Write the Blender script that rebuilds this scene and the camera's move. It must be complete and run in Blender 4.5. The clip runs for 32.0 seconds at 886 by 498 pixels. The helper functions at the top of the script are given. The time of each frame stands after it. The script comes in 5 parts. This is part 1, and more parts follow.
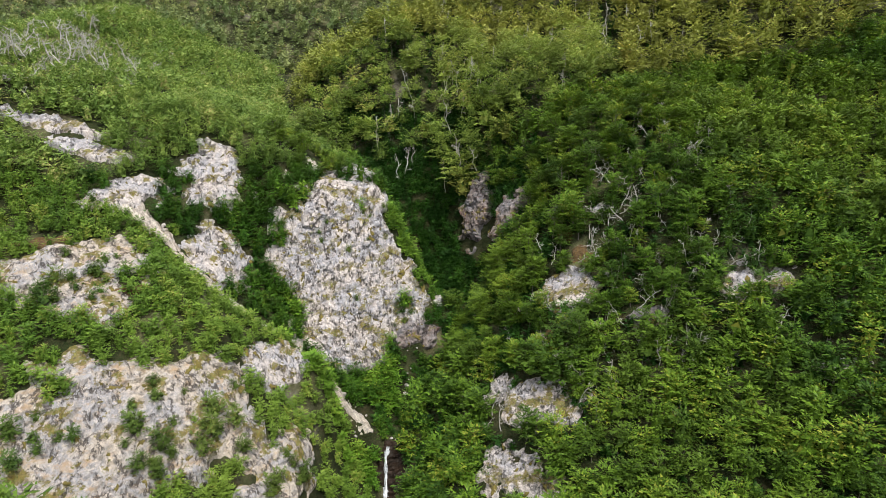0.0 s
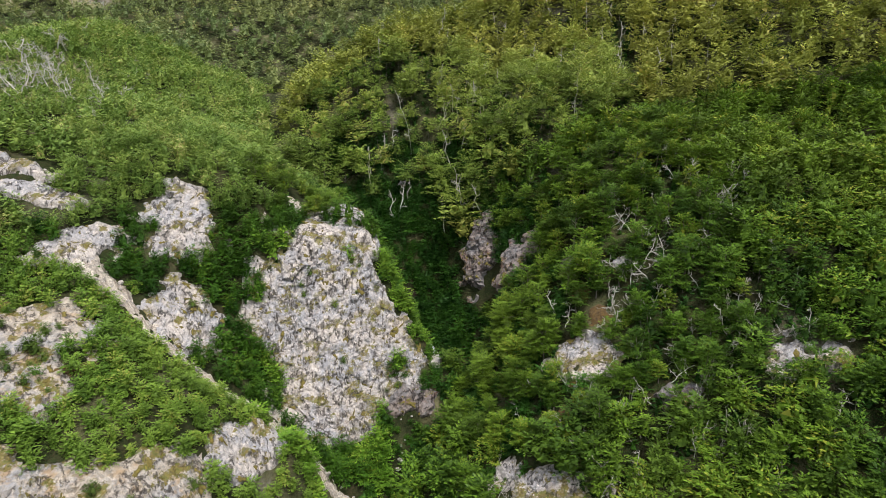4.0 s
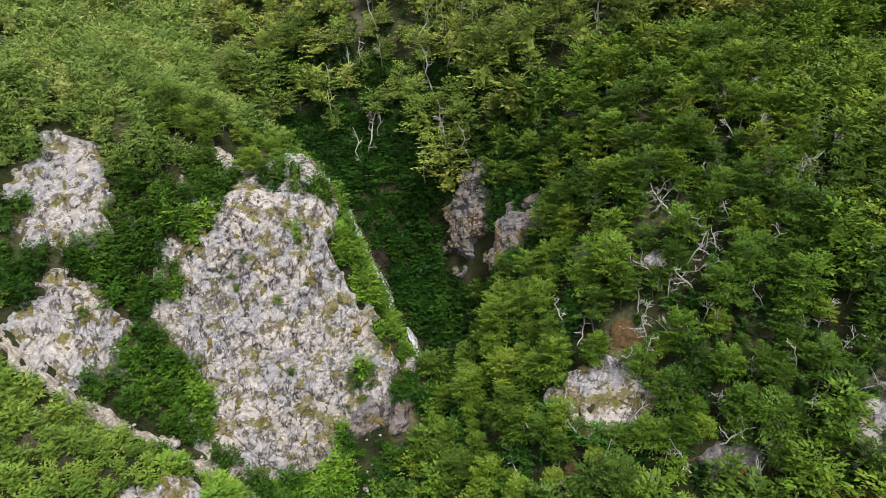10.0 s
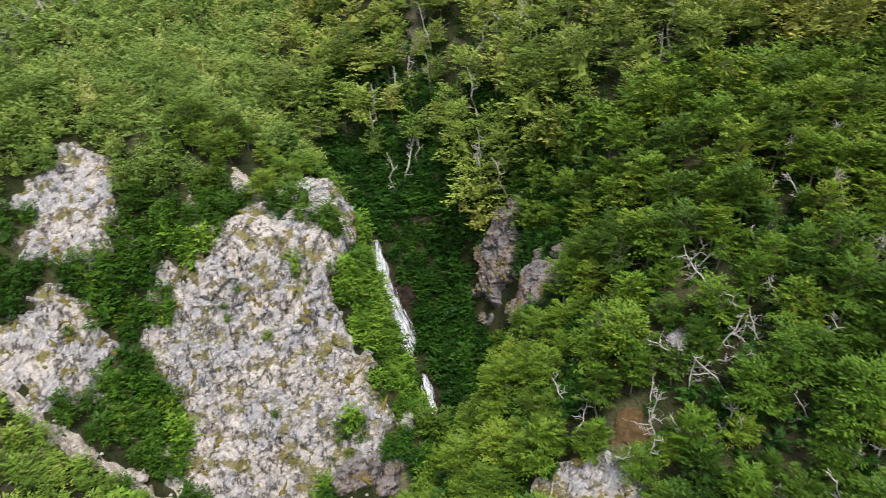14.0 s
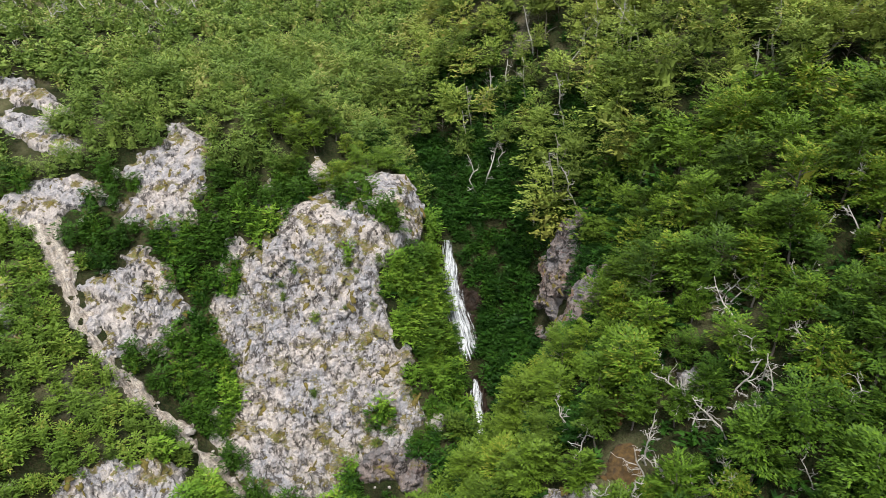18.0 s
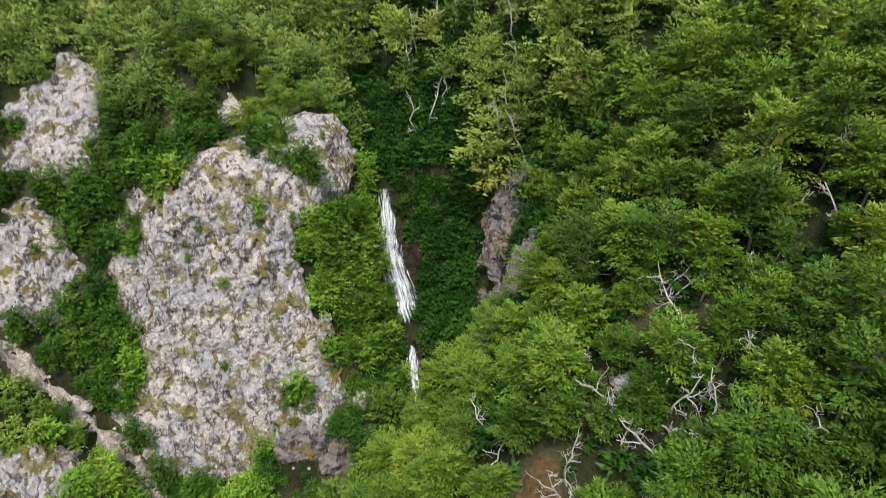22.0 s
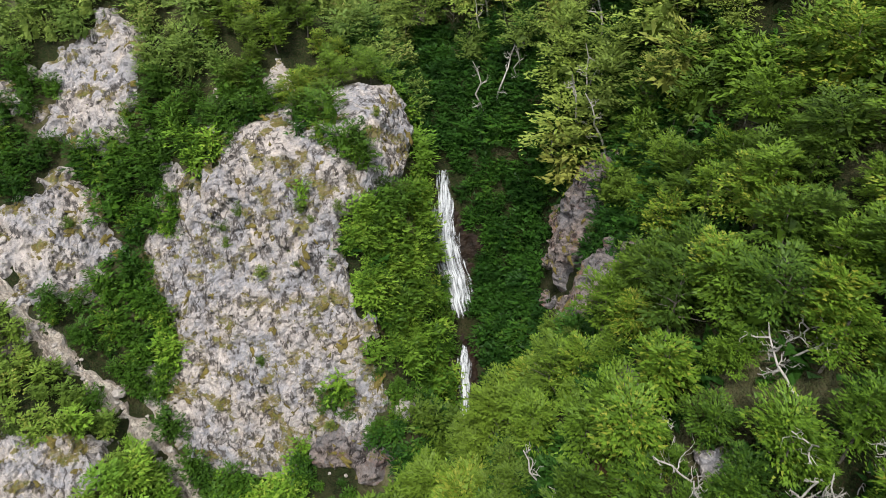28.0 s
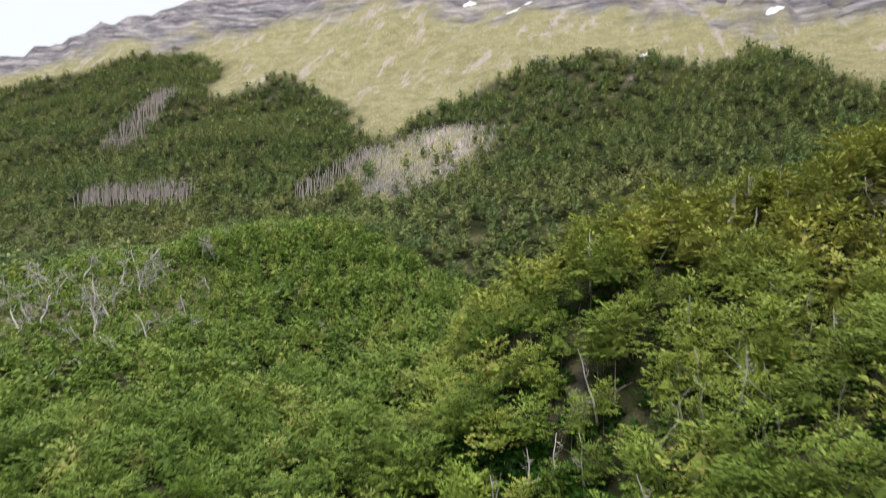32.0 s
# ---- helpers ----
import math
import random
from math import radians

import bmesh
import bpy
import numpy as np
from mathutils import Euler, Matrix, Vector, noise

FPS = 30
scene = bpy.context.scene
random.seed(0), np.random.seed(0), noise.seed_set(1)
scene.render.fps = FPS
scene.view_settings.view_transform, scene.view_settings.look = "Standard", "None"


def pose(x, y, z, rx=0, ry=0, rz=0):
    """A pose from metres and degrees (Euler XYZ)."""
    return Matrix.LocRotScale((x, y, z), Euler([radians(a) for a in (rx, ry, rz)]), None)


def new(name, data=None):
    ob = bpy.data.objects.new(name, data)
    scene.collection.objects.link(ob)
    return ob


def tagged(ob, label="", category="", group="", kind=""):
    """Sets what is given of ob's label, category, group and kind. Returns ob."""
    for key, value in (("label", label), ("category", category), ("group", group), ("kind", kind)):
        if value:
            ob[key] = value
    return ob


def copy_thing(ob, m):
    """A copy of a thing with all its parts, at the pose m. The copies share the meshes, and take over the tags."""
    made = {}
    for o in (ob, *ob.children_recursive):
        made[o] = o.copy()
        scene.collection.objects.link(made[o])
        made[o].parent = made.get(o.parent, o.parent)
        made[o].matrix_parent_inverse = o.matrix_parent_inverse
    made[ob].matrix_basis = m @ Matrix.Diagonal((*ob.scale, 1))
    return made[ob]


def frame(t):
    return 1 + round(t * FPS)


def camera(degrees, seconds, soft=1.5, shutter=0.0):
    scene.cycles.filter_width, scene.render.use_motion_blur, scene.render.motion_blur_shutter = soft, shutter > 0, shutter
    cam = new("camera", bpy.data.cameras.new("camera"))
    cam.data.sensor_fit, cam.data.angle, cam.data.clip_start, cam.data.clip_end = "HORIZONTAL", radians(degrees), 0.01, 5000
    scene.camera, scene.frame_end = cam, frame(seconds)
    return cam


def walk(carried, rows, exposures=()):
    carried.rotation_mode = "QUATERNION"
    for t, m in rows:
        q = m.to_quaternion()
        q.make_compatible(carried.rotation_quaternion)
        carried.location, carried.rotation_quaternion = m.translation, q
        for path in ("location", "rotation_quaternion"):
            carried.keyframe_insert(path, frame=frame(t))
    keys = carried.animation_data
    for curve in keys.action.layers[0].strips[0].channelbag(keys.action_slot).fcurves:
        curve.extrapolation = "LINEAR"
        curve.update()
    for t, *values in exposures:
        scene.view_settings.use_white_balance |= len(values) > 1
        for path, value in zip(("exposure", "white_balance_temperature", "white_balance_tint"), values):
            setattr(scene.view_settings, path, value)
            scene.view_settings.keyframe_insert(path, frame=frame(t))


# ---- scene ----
cam = camera(64.9, 32.0, soft=0.8, shutter=0.5)
METRES, EYE, TILT, LEAN, TURN = 150.0, 100.0, -13.5, 0.0, 0.0
ROWS = [
    (0.0, 0.0, 0.0, 0.0, -0.0, 0.0, -0.0),
    (0.5, 0.0004, 0.0099, 0.0072, 0.03, 0.03, -0.0),
    (1.0, 0.0007, 0.0217, 0.0147, 0.04, 0.07, 0.01),
    (1.5, 0.0012, 0.0349, 0.0225, 0.06, 0.1, 0.01),
    (2.0, 0.0015, 0.0493, 0.0306, 0.07, 0.15, -0.0),
    (2.5, 0.0019, 0.0648, 0.0389, 0.08, 0.22, -0.01),
    (3.0, 0.0025, 0.0811, 0.0475, 0.09, 0.29, -0.02),
    (3.5, 0.0027, 0.098, 0.0563, 0.08, 0.34, -0.03),
    (5.5, 0.0038, 0.1697, 0.0917, -0.0, -2.83, -0.11),
    (6.0, 0.0044, 0.1889, 0.1021, 0.01, -7.13, -0.09),
    (6.5, 0.0053, 0.2085, 0.1133, 0.02, -9.49, -0.06),
    (7.0, 0.0058, 0.2278, 0.1238, 0.01, -10.32, -0.05),
    (7.5, 0.0061, 0.2473, 0.1339, -0.02, -10.99, -0.05),
    (8.0, 0.0068, 0.267, 0.1445, -0.02, -11.41, -0.02),
    (8.5, 0.0086, 0.2863, 0.1554, -0.03, -11.46, -0.01),
    (9.0, 0.0132, 0.3047, 0.1655, 0.04, -11.41, -0.02),
    (9.5, 0.0186, 0.3225, 0.1739, 0.02, -11.34, -0.0),
    (10.0, 0.0269, 0.3405, 0.1792, 0.08, -11.21, -0.0),
    (10.5, 0.0359, 0.3577, 0.1831, 0.07, -11.05, 0.0),
    (11.0, 0.047, 0.3739, 0.1867, 0.1, -10.9, 0.03),
    (11.5, 0.0596, 0.3882, 0.1895, 0.09, -10.79, 0.06),
    (12.0, 0.0743, 0.4005, 0.191, 0.1, -10.71, 0.08),
    (12.5, 0.0894, 0.4104, 0.1927, 0.11, -10.63, 0.04),
    (13.0, 0.1041, 0.4182, 0.1954, 1.65, -10.64, -0.33),
    (13.5, 0.1191, 0.4248, 0.1976, 6.39, -10.58, -1.41),
    (14.0, 0.134, 0.4304, 0.1985, 11.67, -10.52, -2.59),
    (14.5, 0.1493, 0.4355, 0.1993, 16.41, -10.57, -3.68),
    (15.0, 0.1642, 0.4405, 0.2, 20.14, -10.65, -4.48),
    (15.5, 0.1787, 0.4456, 0.2008, 22.8, -10.73, -5.04),
    (17.5, 0.233, 0.4668, 0.2014, 27.26, -10.98, -6.07),
    (18.0, 0.2448, 0.4742, 0.2019, 27.34, -11.07, -6.12),
    (18.5, 0.2546, 0.4833, 0.2026, 27.4, -11.14, -6.19),
    (19.0, 0.2614, 0.4943, 0.2042, 27.36, -11.21, -6.24),
    (19.5, 0.2653, 0.5067, 0.2066, 27.34, -11.28, -6.27),
    (20.0, 0.2666, 0.5202, 0.2096, 27.32, -11.36, -6.31),
    (20.5, 0.2658, 0.5343, 0.2141, 27.29, -11.54, -6.35),
    (21.0, 0.2632, 0.549, 0.2187, 27.26, -11.71, -6.41),
    (21.5, 0.2593, 0.5637, 0.2217, 27.19, -13.66, -6.49),
    (22.0, 0.2545, 0.5804, 0.2258, 27.18, -18.04, -6.43),
    (22.5, 0.2493, 0.5962, 0.2304, 27.3, -21.48, -6.47),
    (23.0, 0.2457, 0.6071, 0.2338, 28.19, -23.12, -6.43),
    (23.5, 0.2445, 0.6112, 0.2339, 28.69, -23.18, -6.47),
    (24.0, 0.2441, 0.6117, 0.2336, 28.77, -23.2, -6.49),
    (24.5, 0.2434, 0.6116, 0.2339, 32.1, -23.59, -7.11),
    (25.0, 0.2439, 0.6117, 0.2334, 32.96, -23.53, -7.34),
    (25.5, 0.2437, 0.6119, 0.2346, 33.0, -23.5, -7.39),
    (27.5, 0.2265, 0.6358, 0.2417, 33.17, -23.48, -7.47),
    (28.0, 0.2193, 0.6467, 0.2446, 33.22, -23.44, -7.48),
    (28.5, 0.2111, 0.6586, 0.248, 33.21, -23.19, -7.48),
    (29.0, 0.2023, 0.6724, 0.2515, 33.25, -22.5, -7.46),
    (29.5, 0.1928, 0.6874, 0.2556, 33.29, -19.67, -7.37),
    (30.0, 0.1829, 0.7025, 0.262, 33.32, -14.66, -7.28),
    (30.5, 0.1721, 0.7169, 0.2701, 33.33, -7.98, -7.26),
    (31.0, 0.1615, 0.732, 0.2764, 33.44, -0.44, -7.35),
    (31.5, 0.1505, 0.7478, 0.2815, 33.44, 6.29, -7.41),
    (32.0, 0.1393, 0.7637, 0.2841, 33.39, 12.13, -7.5),
]
walk(cam, [(t, pose(0, 0, EYE, TILT, LEAN, TURN) @ pose(METRES * x, METRES * y, METRES * z, 90 + pitch, roll, yaw)) for t, x, y, z, yaw, pitch, roll in ROWS], [(0.0, 0.15), (6.0, 0.0), (10.0, 0.0), (14.0, 0.12), (16.0, 0.08), (20.0, 0.02), (28.0, -0.05), (30.0, -0.05), (31.0, -0.03), (32.0, -0.25)])

# ---- light: a bright overcast sky with a soft sun behind thin cloud ----
world = bpy.data.worlds.new("overcast_sky")
scene.world = world
world.use_nodes = True
wn, wl = world.node_tree.nodes, world.node_tree.links
sky = wn.new("ShaderNodeTexSky")
sky.sky_type, sky.sun_disc = "NISHITA", False
SUN_UP, SUN_ROUND = 60.0, 158.0
sky.sun_elevation, sky.sun_rotation = radians(SUN_UP), radians(SUN_ROUND)
sky.dust_density, sky.air_density, sky.ozone_density = 4.0, 1.0, 1.0
veil = wn.new("ShaderNodeMix")
veil.data_type = "RGBA"
veil.inputs[0].default_value = 0.8
veil.inputs[7].default_value = (10.0, 10.3, 10.9, 1)
wl.new(sky.outputs[0], veil.inputs[6])
wl.new(veil.outputs[2], wn["Background"].inputs[0])
wn["Background"].inputs[1].default_value = 0.135
sun = new("sun", bpy.data.lights.new("sun", "SUN"))
sun.data.energy, sun.data.angle, sun.data.color = 5.0, radians(14), (1.0, 0.96, 0.88)
sun.matrix_world = pose(0, 0, 300, 90 - SUN_UP, 0, -SUN_ROUND + 180)

# ---- materials ----
def material(name):
    m = bpy.data.materials.new(name)
    m.use_nodes = True
    return m, m.node_tree.nodes, m.node_tree.links, m.node_tree.nodes["Principled BSDF"]


def noise_node(n, l, scale, detail=4.0, rough=0.6, stretch=None, kind="object"):
    where = n.new("ShaderNodeTexCoord").outputs["Object"] if kind == "object" else n.new("ShaderNodeNewGeometry").outputs["Position"]
    if stretch:
        mp = n.new("ShaderNodeMapping")
        mp.inputs["Scale"].default_value = stretch
        l.new(where, mp.inputs[0])
        where = mp.outputs[0]
    t = n.new("ShaderNodeTexNoise")
    t.inputs["Scale"].default_value, t.inputs["Detail"].default_value, t.inputs["Roughness"].default_value = scale, detail, rough
    l.new(where, t.inputs["Vector"])
    return t.outputs["Fac"]


def ramp(n, l, fac, stops):
    r = n.new("ShaderNodeValToRGB")
    while len(r.color_ramp.elements) < len(stops):
        r.color_ramp.elements.new(0.5)
    for e, (p, c) in zip(r.color_ramp.elements, stops):
        e.position, e.color = p, (*c, 1) if len(c) == 3 else c
    l.new(fac, r.inputs[0])
    return r.outputs[0]


def blend(n, l, fac, a, b, mode="MIX"):
    x = n.new("ShaderNodeMix")
    x.data_type, x.blend_type = "RGBA", mode
    for sock, v in ((x.inputs[0], fac), (x.inputs[6], a), (x.inputs[7], b)):
        if isinstance(v, (int, float)):
            sock.default_value = v
        elif isinstance(v, tuple):
            sock.default_value = (*v, 1)
        else:
            l.new(v, sock)
    return x.outputs[2]


def sums(n, l, op, a, b=0.0, clamp=False):
    x = n.new("ShaderNodeMath")
    x.operation, x.use_clamp = op, clamp
    for sock, v in ((x.inputs[0], a), (x.inputs[1], b)):
        if isinstance(v, (int, float)):
            sock.default_value = v
        else:
            l.new(v, sock)
    return x.outputs[0]


def bumped(n, l, bsdf, height, strength, distance):
    b = n.new("ShaderNodeBump")
    b.inputs["Strength"].default_value, b.inputs["Distance"].default_value = strength, distance
    l.new(height, b.inputs["Height"])
    l.new(b.outputs[0], bsdf.inputs["Normal"])


def upward(n, l):
    """How far a face looks up, 0 to 1."""
    s = n.new("ShaderNodeSeparateXYZ")
    l.new(n.new("ShaderNodeNewGeometry").outputs["Normal"], s.inputs[0])
    return s.outputs[2]


def foliage(name, dark, light, dry, leafy=0.55):
    """Leaves: a tint for each tree (carried by its mesh or by the object's own random), and one for each spray."""
    m, n, l, p = material(name)
    at = n.new("ShaderNodeAttribute")
    at.attribute_name = "tint"
    info = n.new("ShaderNodeObjectInfo")
    tree = sums(n, l, "FRACT", sums(n, l, "ADD", at.outputs["Fac"], info.outputs["Random"]))
    isle = n.new("ShaderNodeNewGeometry").outputs["Random Per Island"]
    fac = sums(n, l, "ADD", sums(n, l, "MULTIPLY", tree, 0.72), sums(n, l, "ADD", 0.12 - 0.5 * leafy, sums(n, l, "MULTIPLY", isle, leafy)))
    col = ramp(n, l, fac, [(0.12, dark), (0.55, tuple((a + b) / 2 for a, b in zip(dark, light))), (0.85, light), (0.97, dry)])
    patch = noise_node(n, l, 0.021, 3, 0.5, kind="world")
    col = blend(n, l, ramp(n, l, patch, [(0.4, (0, 0, 0)), (0.75, (0.45, 0.45, 0.45))]), col, tuple(0.45 * a + 0.55 * b for a, b in zip(light, dry)), "MIX") if name not in ("leaves_shrub", "leaves_damp_wall") else col
    l.new(col, p.inputs["Base Color"])
    p.inputs["Roughness"].default_value = 0.55
    p.inputs["Specular IOR Level"].default_value = 0.2
    tr = n.new("ShaderNodeBsdfTranslucent")
    l.new(col, tr.inputs[0])
    mix = n.new("ShaderNodeMixShader")
    mix.inputs[0].default_value = 0.22
    l.new(p.outputs[0], mix.inputs[1]), l.new(tr.outputs[0], mix.inputs[2])
    l.new(mix.outputs[0], n["Material Output"].inputs[0])
    return m


def rock(name, pale, grey, dark, moss_amount=0.5, moss=(0.19, 0.15, 0.03), rust=None):
    """Weathered rock: cream, pink and blue-grey blotches, upright cracks, ochre moss in patches."""
    m, n, l, p = material(name)
    big, mid, fine = noise_node(n, l, 0.13, 6, 0.65), noise_node(n, l, 1.1, 8, 0.72, (1, 1, 0.55)), noise_node(n, l, 6.5, 7, 0.75, (1, 1, 0.6))
    col = blend(n, l, ramp(n, l, big, [(0.44, (0, 0, 0)), (0.56, (1, 1, 1))]), grey, pale)
    cream = ramp(n, l, noise_node(n, l, 0.45, 7, 0.72), [(0.53, (0, 0, 0)), (0.66, (0.85, 0.85, 0.85))])
    col = blend(n, l, cream, col, (pale[0] * 1.03, pale[1] * 0.98, pale[2] * 0.89))
    brown = ramp(n, l, noise_node(n, l, 0.38, 8, 0.75, (1.1, 1.1, 0.7)), [(0.52, (0, 0, 0)), (0.68, (0.6, 0.6, 0.6))])
    col = blend(n, l, brown, col, (pale[0] * 0.5, pale[1] * 0.45, pale[2] * 0.4))
    tc = n.new("ShaderNodeTexCoord")
    nz = n.new("ShaderNodeTexNoise")
    nz.inputs["Scale"].default_value, nz.inputs["Detail"].default_value, nz.inputs["Roughness"].default_value = 1.3, 5, 0.7
    l.new(tc.outputs["Object"], nz.inputs["Vector"])
    sc, warp, mp = n.new("ShaderNodeVectorMath"), n.new("ShaderNodeVectorMath"), n.new("ShaderNodeMapping")
    sc.operation, warp.operation = "SCALE", "ADD"
    sc.inputs[3].default_value = 1.5
    mp.inputs["Scale"].default_value = (1.0, 1.0, 0.6)
    l.new(nz.outputs["Color"], sc.inputs[0])
    l.new(tc.outputs["Object"], warp.inputs[0]), l.new(sc.outputs[0], warp.inputs[1])
    l.new(warp.outputs[0], mp.inputs[0])
    chip = n.new("ShaderNodeTexVoronoi")
    chip.distance = "CHEBYCHEV"
    chip.inputs["Scale"].default_value = 2.9
    l.new(mp.outputs[0], chip.inputs["Vector"])
    tone = n.new("ShaderNodeSeparateXYZ")
    l.new(chip.outputs["Color"], tone.inputs[0])
    col = blend(n, l, ramp(n, l, tone.outputs[0], [(0.0, (0.0, 0.0, 0.0)), (0.45, (0.0, 0.0, 0.0)), (1.0, (0.25, 0.25, 0.25))]), col, tuple(0.55 * c for c in grey))
    col = blend(n, l, ramp(n, l, tone.outputs[1], [(0.65, (0.0, 0.0, 0.0)), (1.0, (0.55, 0.55, 0.55))]), col, tuple(min(1.4 * c, 0.8) for c in pale))
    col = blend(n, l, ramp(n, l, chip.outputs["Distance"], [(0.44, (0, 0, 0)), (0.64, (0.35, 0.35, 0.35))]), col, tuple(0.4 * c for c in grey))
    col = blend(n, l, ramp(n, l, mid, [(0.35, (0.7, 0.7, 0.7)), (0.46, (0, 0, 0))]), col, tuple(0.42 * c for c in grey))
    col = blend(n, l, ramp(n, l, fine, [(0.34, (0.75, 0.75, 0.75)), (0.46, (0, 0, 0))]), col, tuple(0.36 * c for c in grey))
    if rust:
        col = blend(n, l, ramp(n, l, noise_node(n, l, 0.3, 5, 0.65, (1, 1, 2.2)), [(0.54, (0, 0, 0)), (0.66, (0.8, 0.8, 0.8))]), col, rust)
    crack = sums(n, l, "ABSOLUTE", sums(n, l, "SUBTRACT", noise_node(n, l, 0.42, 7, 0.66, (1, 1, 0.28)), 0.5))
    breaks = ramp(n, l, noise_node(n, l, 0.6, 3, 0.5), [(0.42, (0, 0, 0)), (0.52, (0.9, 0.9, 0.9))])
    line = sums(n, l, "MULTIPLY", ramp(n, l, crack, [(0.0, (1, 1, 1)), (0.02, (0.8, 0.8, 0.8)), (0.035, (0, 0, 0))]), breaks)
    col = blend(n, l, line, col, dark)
    patches = ramp(n, l, noise_node(n, l, 0.24, 9, 0.72, (1, 1, 1.5)), [(0.59 - 0.1 * moss_amount, (0, 0, 0)), (0.62 - 0.1 * moss_amount, (0.9, 0.9, 0.9))])
    mossy = sums(n, l, "MULTIPLY", patches, ramp(n, l, upward(n, l), [(0.0, (0.45, 0.45, 0.45)), (0.5, (1, 1, 1))]))
    mosscol = ramp(n, l, noise_node(n, l, 1.3, 5, 0.65), [(0.32, (0.05, 0.04, 0.012)), (0.48, moss), (0.58, (0.1, 0.115, 0.02)), (0.7, (moss[0] * 1.7, moss[1] * 1.75, moss[2] * 1.6))])
    col = blend(n, l, mossy, col, mosscol)
    l.new(col, p.inputs["Base Color"])
    p.inputs["Roughness"].default_value = 0.92
    p.inputs["Specular IOR Level"].default_value = 0.2
    h = sums(n, l, "ADD", sums(n, l, "MULTIPLY", mid, 0.75), sums(n, l, "MULTIPLY", fine, 0.45))
    h = sums(n, l, "SUBTRACT", h, sums(n, l, "MULTIPLY", line, 0.3))
    h = sums(n, l, "SUBTRACT", h, sums(n, l, "MULTIPLY", chip.outputs["Distance"], 0.35))
    bumped(n, l, p, h, 1.0, 0.5)
    return m


def plain(name, a, b, scale, rough=0.8, bump=0.5, dist=0.1, stretch=None):
    m, n, l, p = material(name)
    f = noise_node(n, l, scale, 5, 0.65, stretch)
    l.new(ramp(n, l, f, [(0.3, a), (0.7, b)]), p.inputs["Base Color"])
    p.inputs["Roughness"].default_value = rough
    bumped(n, l, p, f, bump, dist)
    return m


def ground_material():
    """Forest floor below, with tree shade in its colour, alpine meadow and scree above the trees, bare rock bands on
    the crest.
    """
    m, n, l, p = material("mountain_ground")
    broad, mid, fine = noise_node(n, l, 0.02, 5, 0.6), noise_node(n, l, 0.25, 5, 0.65), noise_node(n, l, 2.2, 5, 0.7)
    # litter colours pushed near black to paint the shade between crowns
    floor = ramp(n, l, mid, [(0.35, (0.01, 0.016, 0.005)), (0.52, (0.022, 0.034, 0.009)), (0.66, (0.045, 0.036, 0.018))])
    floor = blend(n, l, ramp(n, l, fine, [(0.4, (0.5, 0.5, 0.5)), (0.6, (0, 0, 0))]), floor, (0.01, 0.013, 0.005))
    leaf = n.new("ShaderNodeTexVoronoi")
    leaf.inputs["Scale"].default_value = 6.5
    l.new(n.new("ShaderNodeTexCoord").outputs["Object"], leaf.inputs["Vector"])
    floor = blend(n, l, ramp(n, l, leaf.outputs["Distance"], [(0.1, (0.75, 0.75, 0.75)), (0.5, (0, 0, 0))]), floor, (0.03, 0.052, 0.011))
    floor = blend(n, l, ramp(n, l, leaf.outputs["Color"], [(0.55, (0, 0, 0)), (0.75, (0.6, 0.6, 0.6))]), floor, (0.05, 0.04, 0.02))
    grass = ramp(n, l, noise_node(n, l, 0.09, 10, 0.8), [(0.36, (0.19, 0.18, 0.095)), (0.48, (0.27, 0.25, 0.14)), (0.56, (0.33, 0.3, 0.175)), (0.66, (0.39, 0.35, 0.24))])
    grass = blend(n, l, ramp(n, l, noise_node(n, l, 0.7, 6, 0.8), [(0.4, (0.7, 0.7, 0.7)), (0.54, (0, 0, 0))]), grass, (0.12, 0.115, 0.045))
    streak = noise_node(n, l, 0.075, 9, 0.7, (1, 1, 1))
    fall_line = next(k for k in n if k.type == "MAPPING")
    fall_line.vector_type = "TEXTURE"
    fall_line.inputs["Rotation"].default_value = (0, 0, radians(17.5))
    fall_line.inputs["Scale"].default_value = (1, 6, 3)
    meadow = blend(n, l, ramp(n, l, streak, [(0.55, (0, 0, 0)), (0.62, (0.75, 0.75, 0.75))]), grass, ramp(n, l, fine, [(0.35, (0.22, 0.19, 0.19)), (0.6, (0.5, 0.43, 0.41))]))
    band = ramp(n, l, noise_node(n, l, 0.05, 10, 0.8, (0.5, 0.5, 3.0)), [(0.36, (0.03, 0.029, 0.036)), (0.5, (0.16, 0.15, 0.17)), (0.62, (0.4, 0.37, 0.37))])
    bare = n.new("ShaderNodeAttribute")
    bare.attribute_name = "bare_rock"
    high = blend(n, l, bare.outputs["Fac"], meadow, band)
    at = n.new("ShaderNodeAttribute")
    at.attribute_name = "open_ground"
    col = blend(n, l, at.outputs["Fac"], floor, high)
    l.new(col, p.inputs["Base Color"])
    p.inputs["Roughness"].default_value = 0.95
    p.inputs["Specular IOR Level"].default_value = 0.15
    bumped(n, l, p, sums(n, l, "SUBTRACT", sums(n, l, "ADD", mid, sums(n, l, "MULTIPLY", fine, 0.5)), sums(n, l, "MULTIPLY", leaf.outputs["Distance"], 0.12)), 1.0, 1.2)
    return m


